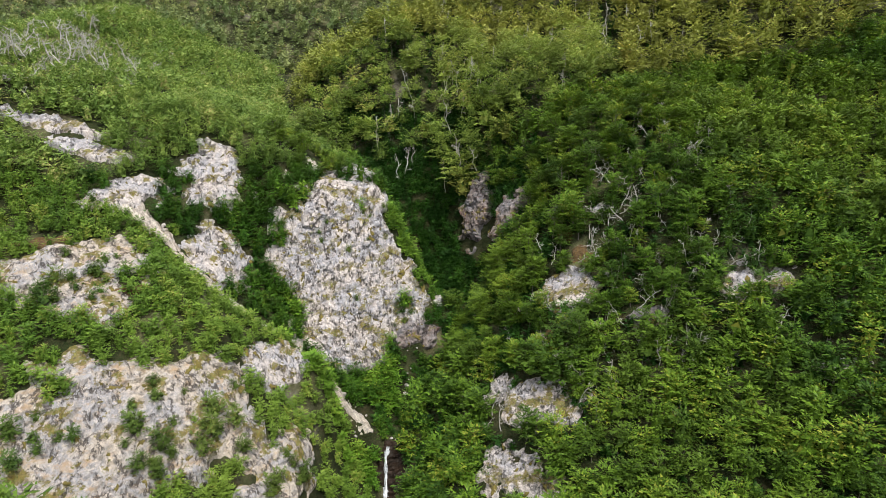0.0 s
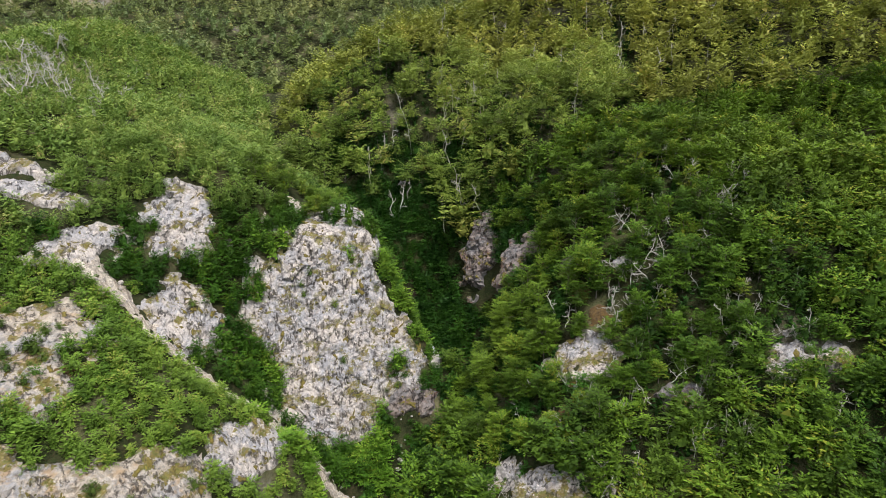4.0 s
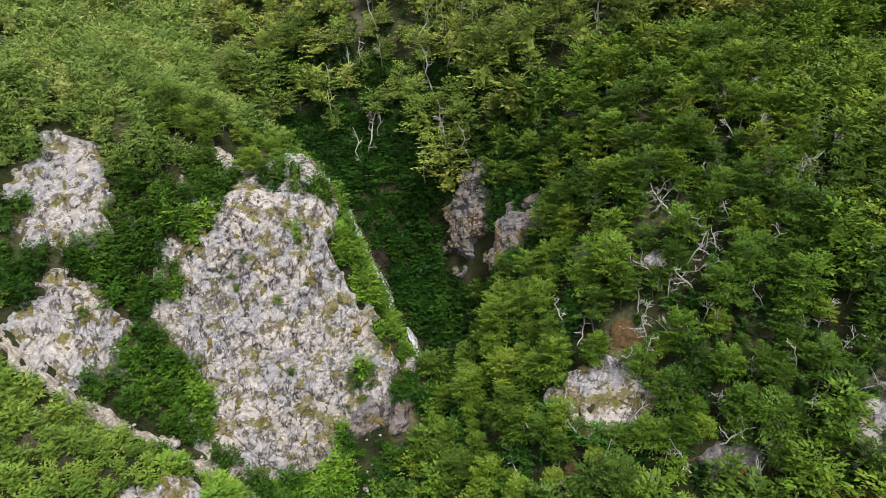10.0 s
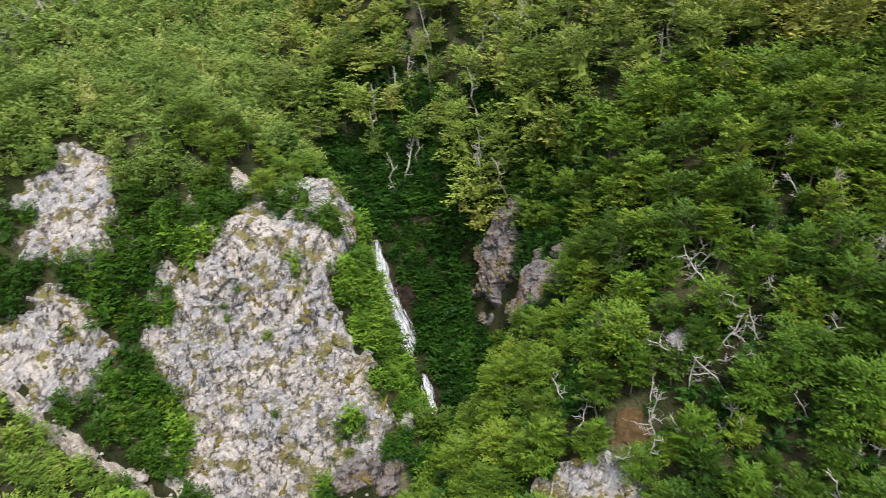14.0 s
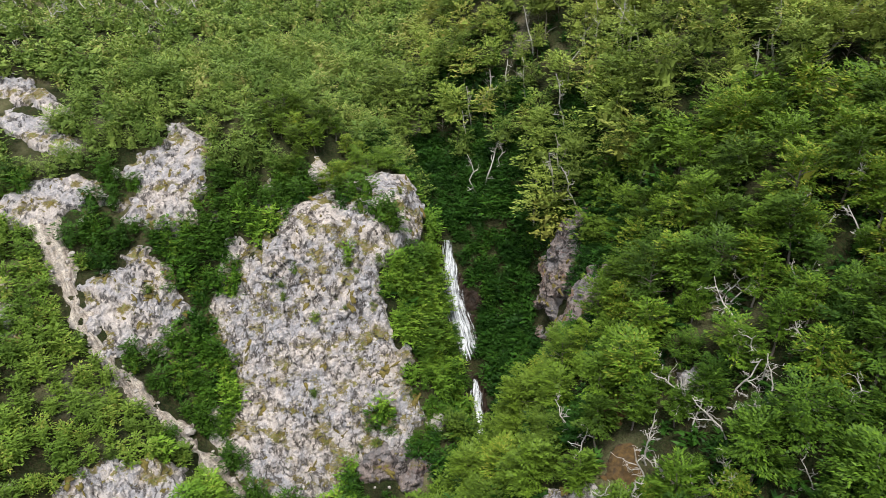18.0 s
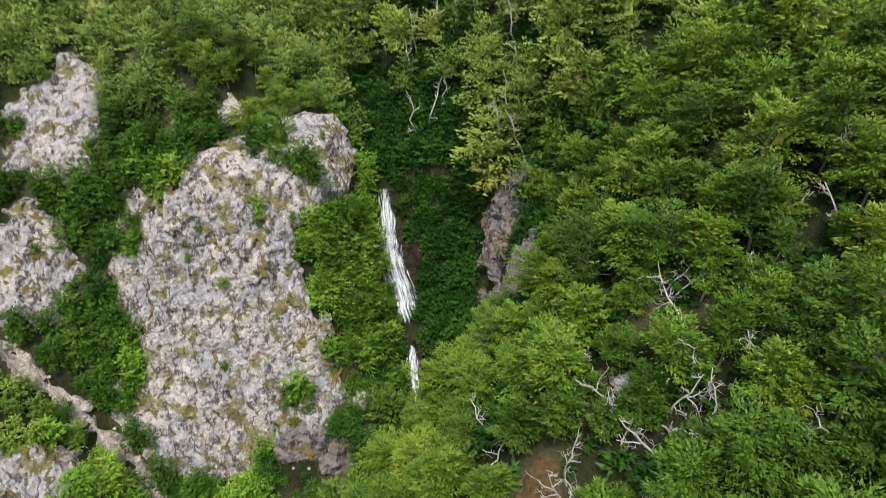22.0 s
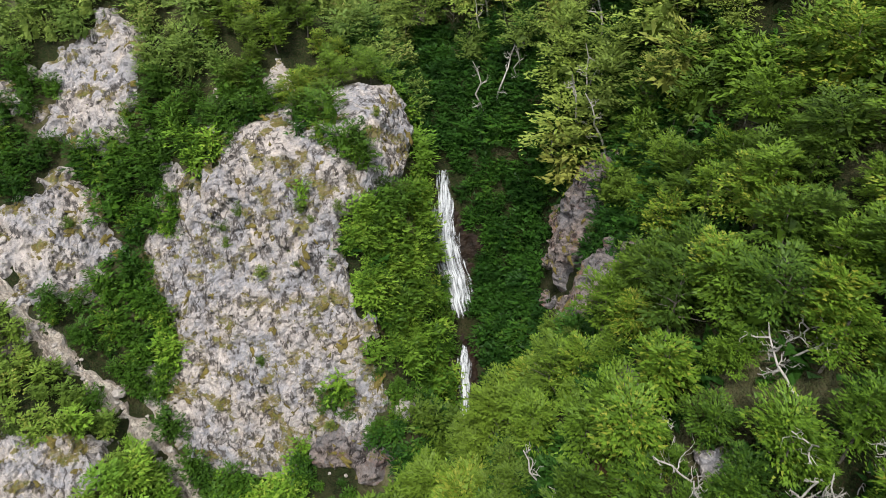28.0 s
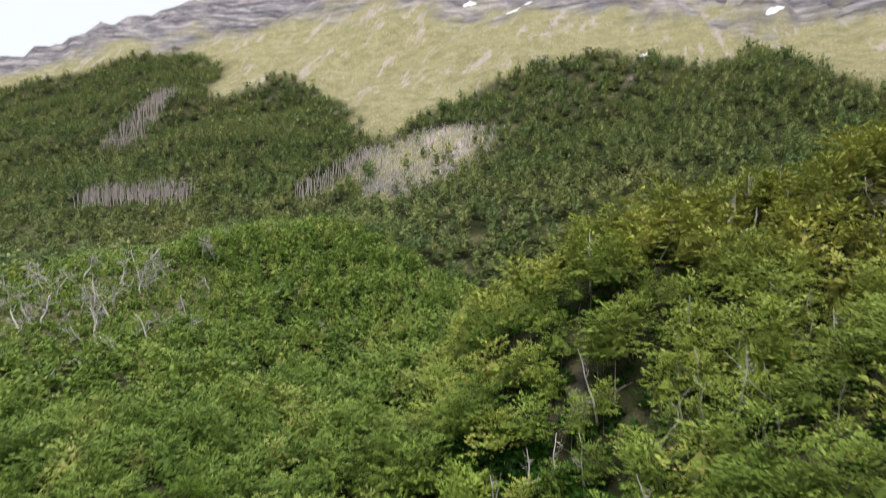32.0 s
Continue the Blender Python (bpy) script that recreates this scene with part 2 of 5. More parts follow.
def falling_water():
    """White water: bright threads with glassy thin places along their edges."""
    m, n, l, p = material("falling_water")
    uv = n.new("ShaderNodeAttribute")
    uv.attribute_name = "run"
    mp = n.new("ShaderNodeMapping")
    mp.inputs["Scale"].default_value = (3.6, 0.3, 1.0)
    l.new(uv.outputs["Vector"], mp.inputs[0])
    t = n.new("ShaderNodeTexNoise")
    t.inputs["Scale"].default_value, t.inputs["Detail"].default_value, t.inputs["Roughness"].default_value = 1.0, 6, 0.7
    l.new(mp.outputs[0], t.inputs["Vector"])
    l.new(ramp(n, l, t.outputs["Fac"], [(0.36, (0.3, 0.33, 0.38)), (0.6, (0.64, 0.67, 0.71))]), p.inputs["Base Color"])
    p.inputs["Roughness"].default_value = 0.5
    rim = n.new("ShaderNodeAttribute")
    rim.attribute_name = "rim"
    body = sums(n, l, "SUBTRACT", t.outputs["Fac"], sums(n, l, "MULTIPLY", rim.outputs["Fac"], 0.19))
    l.new(ramp(n, l, body, [(0.38, (0.0, 0.0, 0.0)), (0.56, (1, 1, 1))]), p.inputs["Alpha"])
    return m


def gully_material():
    """Washed stones and sand, in streaks along the bed."""
    m, n, l, p = material("gully_stones")
    uv = n.new("ShaderNodeAttribute")
    uv.attribute_name = "run"
    mp = n.new("ShaderNodeMapping")
    mp.inputs["Scale"].default_value = (1.5, 0.22, 1.0)
    l.new(uv.outputs["Vector"], mp.inputs[0])
    t = n.new("ShaderNodeTexNoise")
    t.inputs["Scale"].default_value, t.inputs["Detail"].default_value, t.inputs["Roughness"].default_value = 1.0, 7, 0.7
    l.new(mp.outputs[0], t.inputs["Vector"])
    grit, mid = noise_node(n, l, 5.0, 6, 0.75), noise_node(n, l, 0.9, 5, 0.7)
    col = ramp(n, l, t.outputs["Fac"], [(0.34, (0.12, 0.09, 0.075)), (0.45, (0.4, 0.34, 0.29)), (0.58, (0.72, 0.65, 0.57))])
    col = blend(n, l, ramp(n, l, grit, [(0.38, (0.8, 0.8, 0.8)), (0.52, (0, 0, 0))]), col, (0.1, 0.085, 0.075))
    col = blend(n, l, ramp(n, l, mid, [(0.5, (0, 0, 0)), (0.62, (0.7, 0.7, 0.7))]), col, (0.24, 0.22, 0.21))
    l.new(col, p.inputs["Base Color"])
    p.inputs["Roughness"].default_value = 0.95
    bumped(n, l, p, sums(n, l, "ADD", grit, mid), 1.0, 0.4)
    return m


LEAF_TREE = foliage("leaves_beech", (0.024, 0.062, 0.008), (0.122, 0.224, 0.018), (0.245, 0.265, 0.036))
LEAF_UPPER = foliage("leaves_upper", (0.095, 0.15, 0.027), (0.265, 0.36, 0.064), (0.42, 0.385, 0.11))
LEAF_RIDGE = foliage("leaves_ridge", (0.12, 0.15, 0.028), (0.3, 0.34, 0.062), (0.43, 0.365, 0.1))
LEAF_SPUR = foliage("leaves_spur", (0.06, 0.125, 0.016), (0.17, 0.28, 0.035), (0.28, 0.3, 0.065))
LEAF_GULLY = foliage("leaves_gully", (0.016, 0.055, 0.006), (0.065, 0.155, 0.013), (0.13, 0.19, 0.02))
LEAF_FLANK = foliage("leaves_flank", (0.06, 0.15, 0.012), (0.175, 0.32, 0.03), (0.26, 0.34, 0.05))
# leaf greens darkened to hold the shade of the gorge
LEAF_SHADED = foliage("leaves_damp_wall", (0.012, 0.045, 0.006), (0.04, 0.115, 0.012), (0.07, 0.14, 0.016), 0.35)
LEAF_TUFT = foliage("leaves_crevice", (0.04, 0.085, 0.014), (0.11, 0.17, 0.03), (0.2, 0.2, 0.05))
LEAF_SHRUB = foliage("leaves_shrub", (0.1, 0.17, 0.032), (0.25, 0.335, 0.07), (0.38, 0.36, 0.13))
# extra blue in the far leaves paints in distance haze
LEAF_FAR = foliage("leaves_far", (0.09, 0.14, 0.05), (0.21, 0.26, 0.085), (0.37, 0.29, 0.13), 0.3)
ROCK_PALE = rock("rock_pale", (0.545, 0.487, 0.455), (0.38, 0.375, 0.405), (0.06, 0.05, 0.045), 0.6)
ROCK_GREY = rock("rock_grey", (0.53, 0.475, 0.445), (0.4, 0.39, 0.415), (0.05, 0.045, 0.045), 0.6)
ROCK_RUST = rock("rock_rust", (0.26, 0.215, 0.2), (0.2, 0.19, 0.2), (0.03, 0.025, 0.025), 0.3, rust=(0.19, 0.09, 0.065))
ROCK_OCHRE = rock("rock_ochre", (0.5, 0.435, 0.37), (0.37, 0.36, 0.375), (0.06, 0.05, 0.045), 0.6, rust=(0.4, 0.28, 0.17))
WET_ROCK = plain("wet_rock", (0.006, 0.005, 0.004), (0.035, 0.022, 0.015), 0.9, 0.5, 0.9, 0.4)
WET_ROCK.node_tree.nodes["Principled BSDF"].inputs["Specular IOR Level"].default_value = 0.12
STONE = plain("stone", (0.14, 0.125, 0.12), (0.5, 0.46, 0.43), 1.6, 0.9, 0.7, 0.1)
BARK = plain("bark", (0.06, 0.05, 0.04), (0.2, 0.18, 0.155), 2.0, 0.95, 0.6, 0.05, (1, 1, 0.25))
DEADWOOD = plain("bleached_wood", (0.2, 0.19, 0.18), (0.5, 0.47, 0.44), 2.4, 0.9, 0.6, 0.04, (1, 1, 0.2))
MOSS = plain("brown_moss", (0.03, 0.018, 0.008), (0.11, 0.065, 0.018), 2.0, 1.0, 0.9, 0.2)
LICHEN = plain("olive_moss", (0.05, 0.042, 0.012), (0.16, 0.125, 0.026), 3.0, 1.0, 0.9, 0.1)
GREYWOOD = plain("grey_bare_trunks", (0.2, 0.17, 0.165), (0.42, 0.38, 0.36), 2.4, 0.9, 0.6, 0.04, (1, 1, 0.2))
SNOW = plain("old_snow", (0.7, 0.72, 0.75), (0.86, 0.87, 0.88), 0.3, 0.7, 0.4, 0.4)
WATER = falling_water()
GULLY_STONES = gully_material()
GROUND = ground_material()

# ---- the lie of the land: a coarse spline of heights, the creek's gorge, the far mountain ----
DEM_X, DEM_Y, DEM_STEP = -126, 64, 18
DEM_SOUTH = [
    [63, 54, 45, 34, 25, 16, 6, 0, 5, 16, 27, 37, 46, 53, 60],
    [72, 64, 56, 49, 46, 40, 19, 10, 19, 30, 41, 51, 57, 63, 70],
    [80, 73, 66, 63, 65, 59, 29, 21, 36, 42, 53, 63, 69, 74, 80],
    [90, 82, 75, 71, 71, 60, 29, 29, 55, 58, 69, 75, 79, 84, 90],
    [99, 93, 87, 83, 74, 47, 37, 35, 67, 78, 83, 84, 88, 94, 100],
]
DEM_MIDDLE = [
    [106, 102, 98, 92, 92, 90, 78, 34, 75, 94, 93, 90, 95, 103, 110],
    [112, 108, 104, 97, 93, 87, 69, 64, 93, 95, 98, 100, 105, 112, 118],
    [115, 110, 106, 100, 91, 81, 82, 97, 103, 100, 108, 115, 118, 121, 125],
    [121, 114, 107, 97, 88, 94, 111, 106, 101, 106, 119, 128, 130, 131, 133],
]
DEM_NORTH = [
    [126, 119, 110, 99, 92, 105, 119, 118, 111, 118, 129, 136, 138, 140, 142],
    [130, 122, 113, 104, 98, 103, 113, 123, 128, 134, 140, 145, 147, 150, 152],
    [132, 123, 114, 106, 101, 100, 104, 116, 132, 143, 150, 155, 158, 161, 164],
    [133, 124, 116, 109, 103, 100, 103, 114, 132, 148, 159, 166, 170, 173, 175],
]
DEM = np.array(DEM_SOUTH + DEM_MIDDLE + DEM_NORTH, float)


def smooth(a, b, v):
    k = np.clip((v - a) / (b - a), 0, 1)
    return k * k * (3 - 2 * k)


def lumps(x, y, size, seed=0.0):
    """Rolling ground made of crossed waves, about -1 to 1."""
    s = 6.283 / size
    a = np.sin(s * (x * 0.93 + y * 0.37) + seed) * np.cos(s * (y * 0.83 - x * 0.41) + 1.7 * seed)
    b = np.sin(s * 1.9 * (x * 0.31 - y * 0.95) + 2.1 + seed) * np.cos(s * 2.3 * (x * 0.77 + y * 0.5) - seed)
    c = np.sin(s * 4.1 * (x * 0.6 + y * 0.8) + 0.6 * seed) * np.cos(s * 3.7 * (x * 0.8 - y * 0.55) + 4.0)
    return 0.6 * a + 0.3 * b + 0.18 * c


def mountain_axes(x, y):
    """How far along the upper valley, and how far up the mountain behind it."""
    return (x + 60) * 0.954 + (y - 265) * 0.3, (y - 265) * 0.954 - (x + 60) * 0.3


def mountain(x, y):
    a, r = mountain_axes(x, y)
    up = np.maximum(r, 0)
    z = 106 + 0.03 * np.clip(a, -200, 300) + 0.31 * up + 0.00045 * up**2 - 0.1 * np.minimum(r, 0) * (a > 0)
    z = z + smooth(60, 300, up) * (14 * lumps(x, y, 330, 1.0) + 5 * lumps(x, y, 120, 2.0))
    crest = 475 + 0.62 * np.minimum(a + 476, 60) + 0.3 * np.maximum(a + 416, 0) + 16 * lumps(x, y, 210, 4.0) + 5 * lumps(x, y, 60, 4.0)
    crest = crest - 0.5 * np.maximum(r - 700, 0) * (a < -350)
    over = (z - crest) / 30
    z = np.where(over > 0, crest + 30 * (1 - np.exp(-np.maximum(over, 0))), z)
    return np.where(r < 0, 106 + 0.25 * np.minimum(-r, 400) * smooth(-50, -250, x) + 0.02 * a, z)


CREEK = [(-11, 60, 8), (-11, 100, 15), (-10.6, 123.5, 20), (-10.2, 127, 30), (-7, 138, 35), (-2, 149, 38.5), (0.6, 155.8, 41), (-1.5, 159.5, 48.5), (-6, 165, 52), (-12.5, 171, 67.5), (-22, 180, 75), (-33, 188, 80), (-41, 199, 85), (-46, 211, 89), (-52, 230, 96), (-60, 262, 105)]


SPUR = [(-66, 116, 72), (-50, 117, 66), (-40, 119.5, 60), (-31, 122, 54), (-24, 122.5, 47.5)]


def creek_cut(x, y, line=CREEK):
    """Distance from the creek's line, and the creek's height there."""
    best, height = np.full(np.shape(x), 1e9), np.zeros(np.shape(x))
    for (ax, ay, az), (bx, by, bz) in zip(line, line[1:]):
        k = np.clip(((x - ax) * (bx - ax) + (y - ay) * (by - ay)) / ((bx - ax) ** 2 + (by - ay) ** 2), 0, 1)
        d = np.hypot(x - ax - k * (bx - ax), y - ay - k * (by - ay))
        height = np.where(d < best, az + k * (bz - az), height)
        best = np.minimum(best, d)
    return best, height


def soft_min(a, b, k=1.6):
    low = np.minimum(a, b)
    return low - k * np.log1p(np.exp(-np.minimum(np.abs(a - b) / k, 40)))


def spline_weights(u):
    return ((1 - u) ** 3 / 6, (3 * u**3 - 6 * u**2 + 4) / 6, (-3 * u**3 + 3 * u**2 + 3 * u + 1) / 6, u**3 / 6)


def ground(x, y):
    """Height of the bare ground."""
    x, y = np.asarray(x, float), np.asarray(y, float)
    ny, nx = DEM.shape
    gx, gy = np.clip((x - DEM_X) / DEM_STEP, 1, nx - 2.001), np.clip((y - DEM_Y) / DEM_STEP, 1, ny - 2.001)
    i, j = np.floor(gx).astype(int), np.floor(gy).astype(int)
    wx, wy = spline_weights(gx - i), spline_weights(gy - j)
    near = sum(wy[b] * wx[a] * DEM[j - 1 + b, i - 1 + a] for a in range(4) for b in range(4))
    crest_d, crest_z = creek_cut(x, y, SPUR)
    near = -soft_min(-near, -(crest_z - 0.6 * crest_d - 0.06 * crest_d**2))
    d, h = creek_cut(x, y)
    near = np.where(d < 14, near + (np.minimum(near, h + 0.95 * np.maximum(d - 1.9, 0)) - near) * (1 - smooth(7, 14, d)), near)
    south = 55.4 + 2.1 * (-0.25 * x + 0.97 * y - 142)
    off, along = 105.2 - 0.745 * x - 0.67 * y, 0.745 * y - 0.67 * x
    east = 41 + 1.32 * np.clip(along - 115.7, 0, 20) + 2.3 * (off - 1.6)
    bluff = soft_min(soft_min(79.0 + 0.08 * (y - 155), south), east) - 3.0 * np.maximum(-37 - x, 0) - 2.2 * np.maximum(y - 172, 0)
    near = np.maximum(near, bluff)
    near = near + 0.7 * lumps(x, y, 23, 3.0) + 0.3 * lumps(x, y, 8, 5.0)
    out = np.maximum(np.maximum(np.abs(x) - (nx - 3) / 2 * DEM_STEP, y - DEM_Y - (ny - 2) * DEM_STEP), 0)
    away = np.maximum(out, np.maximum(DEM_Y + DEM_STEP - y, 0))
    beyond = smooth(0, 60, out) * smooth(120, 170, y)
    plain = near + np.minimum(away, 300) * 0.15 * (y < 150)
    return plain + (mountain(x, y) - plain) * beyond

# ---- mesh helpers ----
def mesh_from(name, verts, faces, smooth_faces=False, floats=None, vectors=None):
    """A mesh from arrays; faces: an n x 3 or n x 4 array."""
    me = bpy.data.meshes.new(name)
    verts, faces = np.asarray(verts, np.float32), np.asarray(faces, np.int32)
    k = faces.shape[1]
    me.vertices.add(len(verts))
    me.vertices.foreach_set("co", verts.ravel())
    me.loops.add(faces.size)
    me.loops.foreach_set("vertex_index", faces.ravel())
    me.polygons.add(len(faces))
    me.polygons.foreach_set("loop_start", np.arange(0, faces.size, k, dtype=np.int32))
    me.polygons.foreach_set("use_smooth", np.full(len(faces), smooth_faces))
    me.update(calc_edges=True)
    for key, values in (floats or {}).items():
        me.attributes.new(key, "FLOAT", "POINT").data.foreach_set("value", np.asarray(values, np.float32))
    for key, values in (vectors or {}).items():
        me.attributes.new(key, "FLOAT_VECTOR", "POINT").data.foreach_set("vector", np.asarray(values, np.float32).ravel())
    return me


def part(name, me, mat, parent=None, label=""):
    ob = new(name, me)
    if not me.materials:
        me.materials.append(mat)
    if parent is not None:
        ob.parent = parent
    if label:
        ob["label"] = label
    return ob


def grid_faces(nu, nv):
    i = np.arange(nu * nv).reshape(nv, nu)
    return np.stack([i[:-1, :-1], i[:-1, 1:], i[1:, 1:], i[1:, :-1]], -1).reshape(-1, 4)


def joined(parts):
    """Several (verts, faces) as one."""
    vs, fs, at = [], [], 0
    for v, f in parts:
        vs.append(v), fs.append(f + at)
        at += len(v)
    return np.concatenate(vs), np.concatenate(fs)


def hashed(ix, iy, iz, salt):
    h = (ix * 374761393 + iy * 668265263 + iz * 2147483647 + salt * 1274126177) & 0xFFFFFFFF
    h = ((h ^ (h >> 13)) * 1274126177) & 0xFFFFFFFF
    return ((h ^ (h >> 16)) & 0xFFFFFF) / float(0xFFFFFF)


def value_noise(p, salt=0):
    i = np.floor(p).astype(np.int64)
    f = p - i
    f = f * f * (3 - 2 * f)
    out = 0
    for dx in (0, 1):
        for dy in (0, 1):
            for dz in (0, 1):
                w = (f[:, 0] if dx else 1 - f[:, 0]) * (f[:, 1] if dy else 1 - f[:, 1]) * (f[:, 2] if dz else 1 - f[:, 2])
                out = out + w * hashed(i[:, 0] + dx, i[:, 1] + dy, i[:, 2] + dz, salt)
    return out * 2 - 1


def fractal(p, octaves=4, salt=0):
    return sum(value_noise(p * 2.03**k, salt + k) * 0.5**k for k in range(octaves))


def blocks(p, salt=0):
    """Broken rock: each cell of a jumble has its own step and its own tilt. Also the nearness of a joint."""
    i = np.floor(p).astype(np.int64)
    best, second, step = np.full(len(p), 9.0), np.full(len(p), 9.0), np.zeros(len(p))
    for dx in (-1, 0, 1):
        for dy in (-1, 0, 1):
            for dz in (-1, 0, 1):
                c = i + (dx, dy, dz)
                r = [hashed(c[:, 0], c[:, 1], c[:, 2], salt + k) for k in range(7)]
                off = p - c - np.stack(r[:3], -1)
                d = np.sqrt((off**2).sum(-1))
                s = (r[3] - 0.5) * 1.4 + off[:, 0] * (r[4] - 0.5) + off[:, 1] * (r[5] - 0.5) + off[:, 2] * (r[6] - 0.5) * 1.4
                second = np.where(d < best, best, np.minimum(second, d))
                step = np.where(d < best, s, step)
                best = np.minimum(best, d)
    return step, second - best


# ---- the ground: one sheet from the gorge to the mountain ----
def treeline(a):
    """How far up the mountain the woods reach, along the valley."""
    return np.interp(a, (-620, -537, -494, -449, -400, -345, -300, -266, -219, -160, -127, -108, -96, -73, -38, 16, 67, 100, 112, 130, 400), (360, 394, 423, 462, 440, 400, 300, 350, 336, 262, 212, 206, 246, 281, 300, 302, 290, 335, 240, 185, 260))


def BURNT_MID(r):
    return -70 - 0.05 * (r - 98)


def BURNT_HALF(r):
    return np.clip(8 + 0.42 * (r - 98), 4, 34)


def heath(x, y):
    """1 on the grassy shoulder where only dead trees stand tall."""
    return np.clip(np.clip(1 - np.hypot((x + 99) / 27, (y - 189) / 38), 0, 1) * 2.2 + 0.45 * lumps(x, y, 14, 2.0) - 0.2, 0, 1) * (y < 232) * (y > 150)


def open_ground(x, y):
    """1 where the ground is grass or scree, 0 under trees."""
    a, r = mountain_axes(x, y)
    high = smooth(-9, 9, r - treeline(a) - 14 * lumps(x, y, 47, 1.0))
    burnt = 2.0 * np.minimum(1.15 - np.abs(a - BURNT_MID(r)) / BURNT_HALF(r), 1) * smooth(90, 104, r) * (1 - smooth(196, 216, r)) + 0.6 * lumps(x, y, 22, 6.0)
    slide = 1.5 - np.hypot(a + 105 - 0.05 * r, 0) / 3.0 - 4.0 * np.maximum(np.abs(r - 140) - 38, 0) / 40
    return np.clip(np.maximum(np.maximum(high, 0.5 * heath(x, y)), np.maximum(np.clip(burnt, 0, 1), np.clip(slide, 0, 1))), 0, 1)


def clearing(x, y):
    """1 in the gaps below the stands of bare trunks."""
    a, r = mountain_axes(x, y)
    row = (np.abs(a + 204) < 36) & (np.abs(r - 110) < 10)
    gap = (np.abs(r - 262) < 44) & (np.abs(a + 318 + 0.25 * (r - 262)) < 11)
    return row | gap | ((np.abs(r - 140) < 40) & (np.abs(a + 106) < 5))


def bare_rock(x, y):
    """1 on the mountain's rock bands, above the meadow."""
    a, r = mountain_axes(x, y)
    return smooth(-30, 30, r - np.interp(a, (-700, -500, -300, -100, 120, 300), (400, 470, 520, 460, 372, 350)) + 45 * lumps(x, y, 90, 3.0) + 20 * lumps(x, y, 31, 9.0))


def spread(near_from, near_to, step, low, high):
    """Grid lines: even where the camera is near, wider and wider away from it; low and high: the widest step on either side."""
    lines = list(np.arange(near_from, near_to + step, step))
    for way, widest in ((1, high), (-1, low)):
        s, end = step, lines[-1] if way > 0 else lines[0]
        while abs(end) < 2600:
            s = min(s * 1.035, widest) if abs(end) < 950 else s * 1.12
            s = s * 1.12 if widest > 20 else s
            end += way * s
            lines.append(end) if way > 0 else lines.insert(0, end)
    return np.array(lines)


gx, gy = np.meshgrid(spread(-100, 75, 1.4, 13, 60), spread(70, 260, 1.4, 60, 13))
gz = ground(gx, gy)
far_off = smooth(150, 330, np.hypot(gx - 21, gy - 121))
rough = fractal(np.stack([gx.ravel() * 0.024, gy.ravel() * 0.024, gz.ravel() * 0.06], -1), 5, 70).reshape(gx.shape)
gz = gz + far_off * open_ground(gx, gy) * (2.0 * rough + 2 * np.abs(rough)) + far_off * bare_rock(gx, gy) * (10 * np.abs(rough) + 4.0 * np.sin(gz * 0.35 + 3 * rough))
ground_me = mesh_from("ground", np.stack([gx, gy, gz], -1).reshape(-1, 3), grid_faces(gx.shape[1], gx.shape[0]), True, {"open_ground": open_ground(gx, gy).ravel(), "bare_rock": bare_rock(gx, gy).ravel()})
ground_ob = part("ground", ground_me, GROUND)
tagged(ground_ob, "steep mountain ground of litter coloured with tree shade, alpine meadow and grey scree", "ground", kind="structure")


# ---- outcrops: skins of broken rock that break through the ground ----
def slope_frame(x, y, reach=5.0):
    """The place on the ground, and its right, up-slope and outward ways."""
    sx = (ground(x + reach, y) - ground(x - reach, y)) / (2 * reach)
    sy = (ground(x, y + reach) - ground(x, y - reach)) / (2 * reach)
    n = np.array([-float(sx), -float(sy), 1.0])
    n /= np.linalg.norm(n)
    right = np.cross((0, 0, 1.0), n)
    right /= np.linalg.norm(right)
    return np.array([x, y, float(ground(x, y))]), right, np.cross(n, right), n


def gorge_flank(x, y):
    """1 on the bluff's overgrown flank beside the falls."""
    d, _ = creek_cut(x, y)
    z, along = ground(x, y), 0.745 * y - 0.67 * x
    edge = np.interp(z, (46, 50.7, 55, 58.5, 61.6, 65, 67, 71, 73), (110.5, 110.5, 110.3, 112.5, 115.5, 116.3, 118, 119.7, 122)) + 0.8 * lumps(x, y + z, 6, 1.0)
    east = smooth(-6.5, -3.5, 55.4 + 2.1 * (-0.25 * x + 0.97 * y - 142) - 41 - 1.32 * np.clip(along - 115.7, 0, 20) - 2.3 * (103.6 - 0.745 * x - 0.67 * y))
    return east * smooth(-1.2, 0.8, along - edge) * (1 - smooth(70.5, 72.5, z)) * (d < 16) * (y < 173) * (0.745 * x + 0.67 * y < 105.2)


FACES = []


def largest_piece(f, count):
    """Only the faces of the largest connected piece."""
    tag = np.arange(count)
    for _ in range(600):
        low = tag[f].min(1)
        then = tag.copy()
        np.minimum.at(then, f.ravel(), np.repeat(low, 4))
        then = then[then]
        if (then == tag).all():
            break
        tag = then
    kind, size = np.unique(tag[f[:, 0]], return_counts=True)
    return f[tag[f[:, 0]] == kind[size.argmax()]]


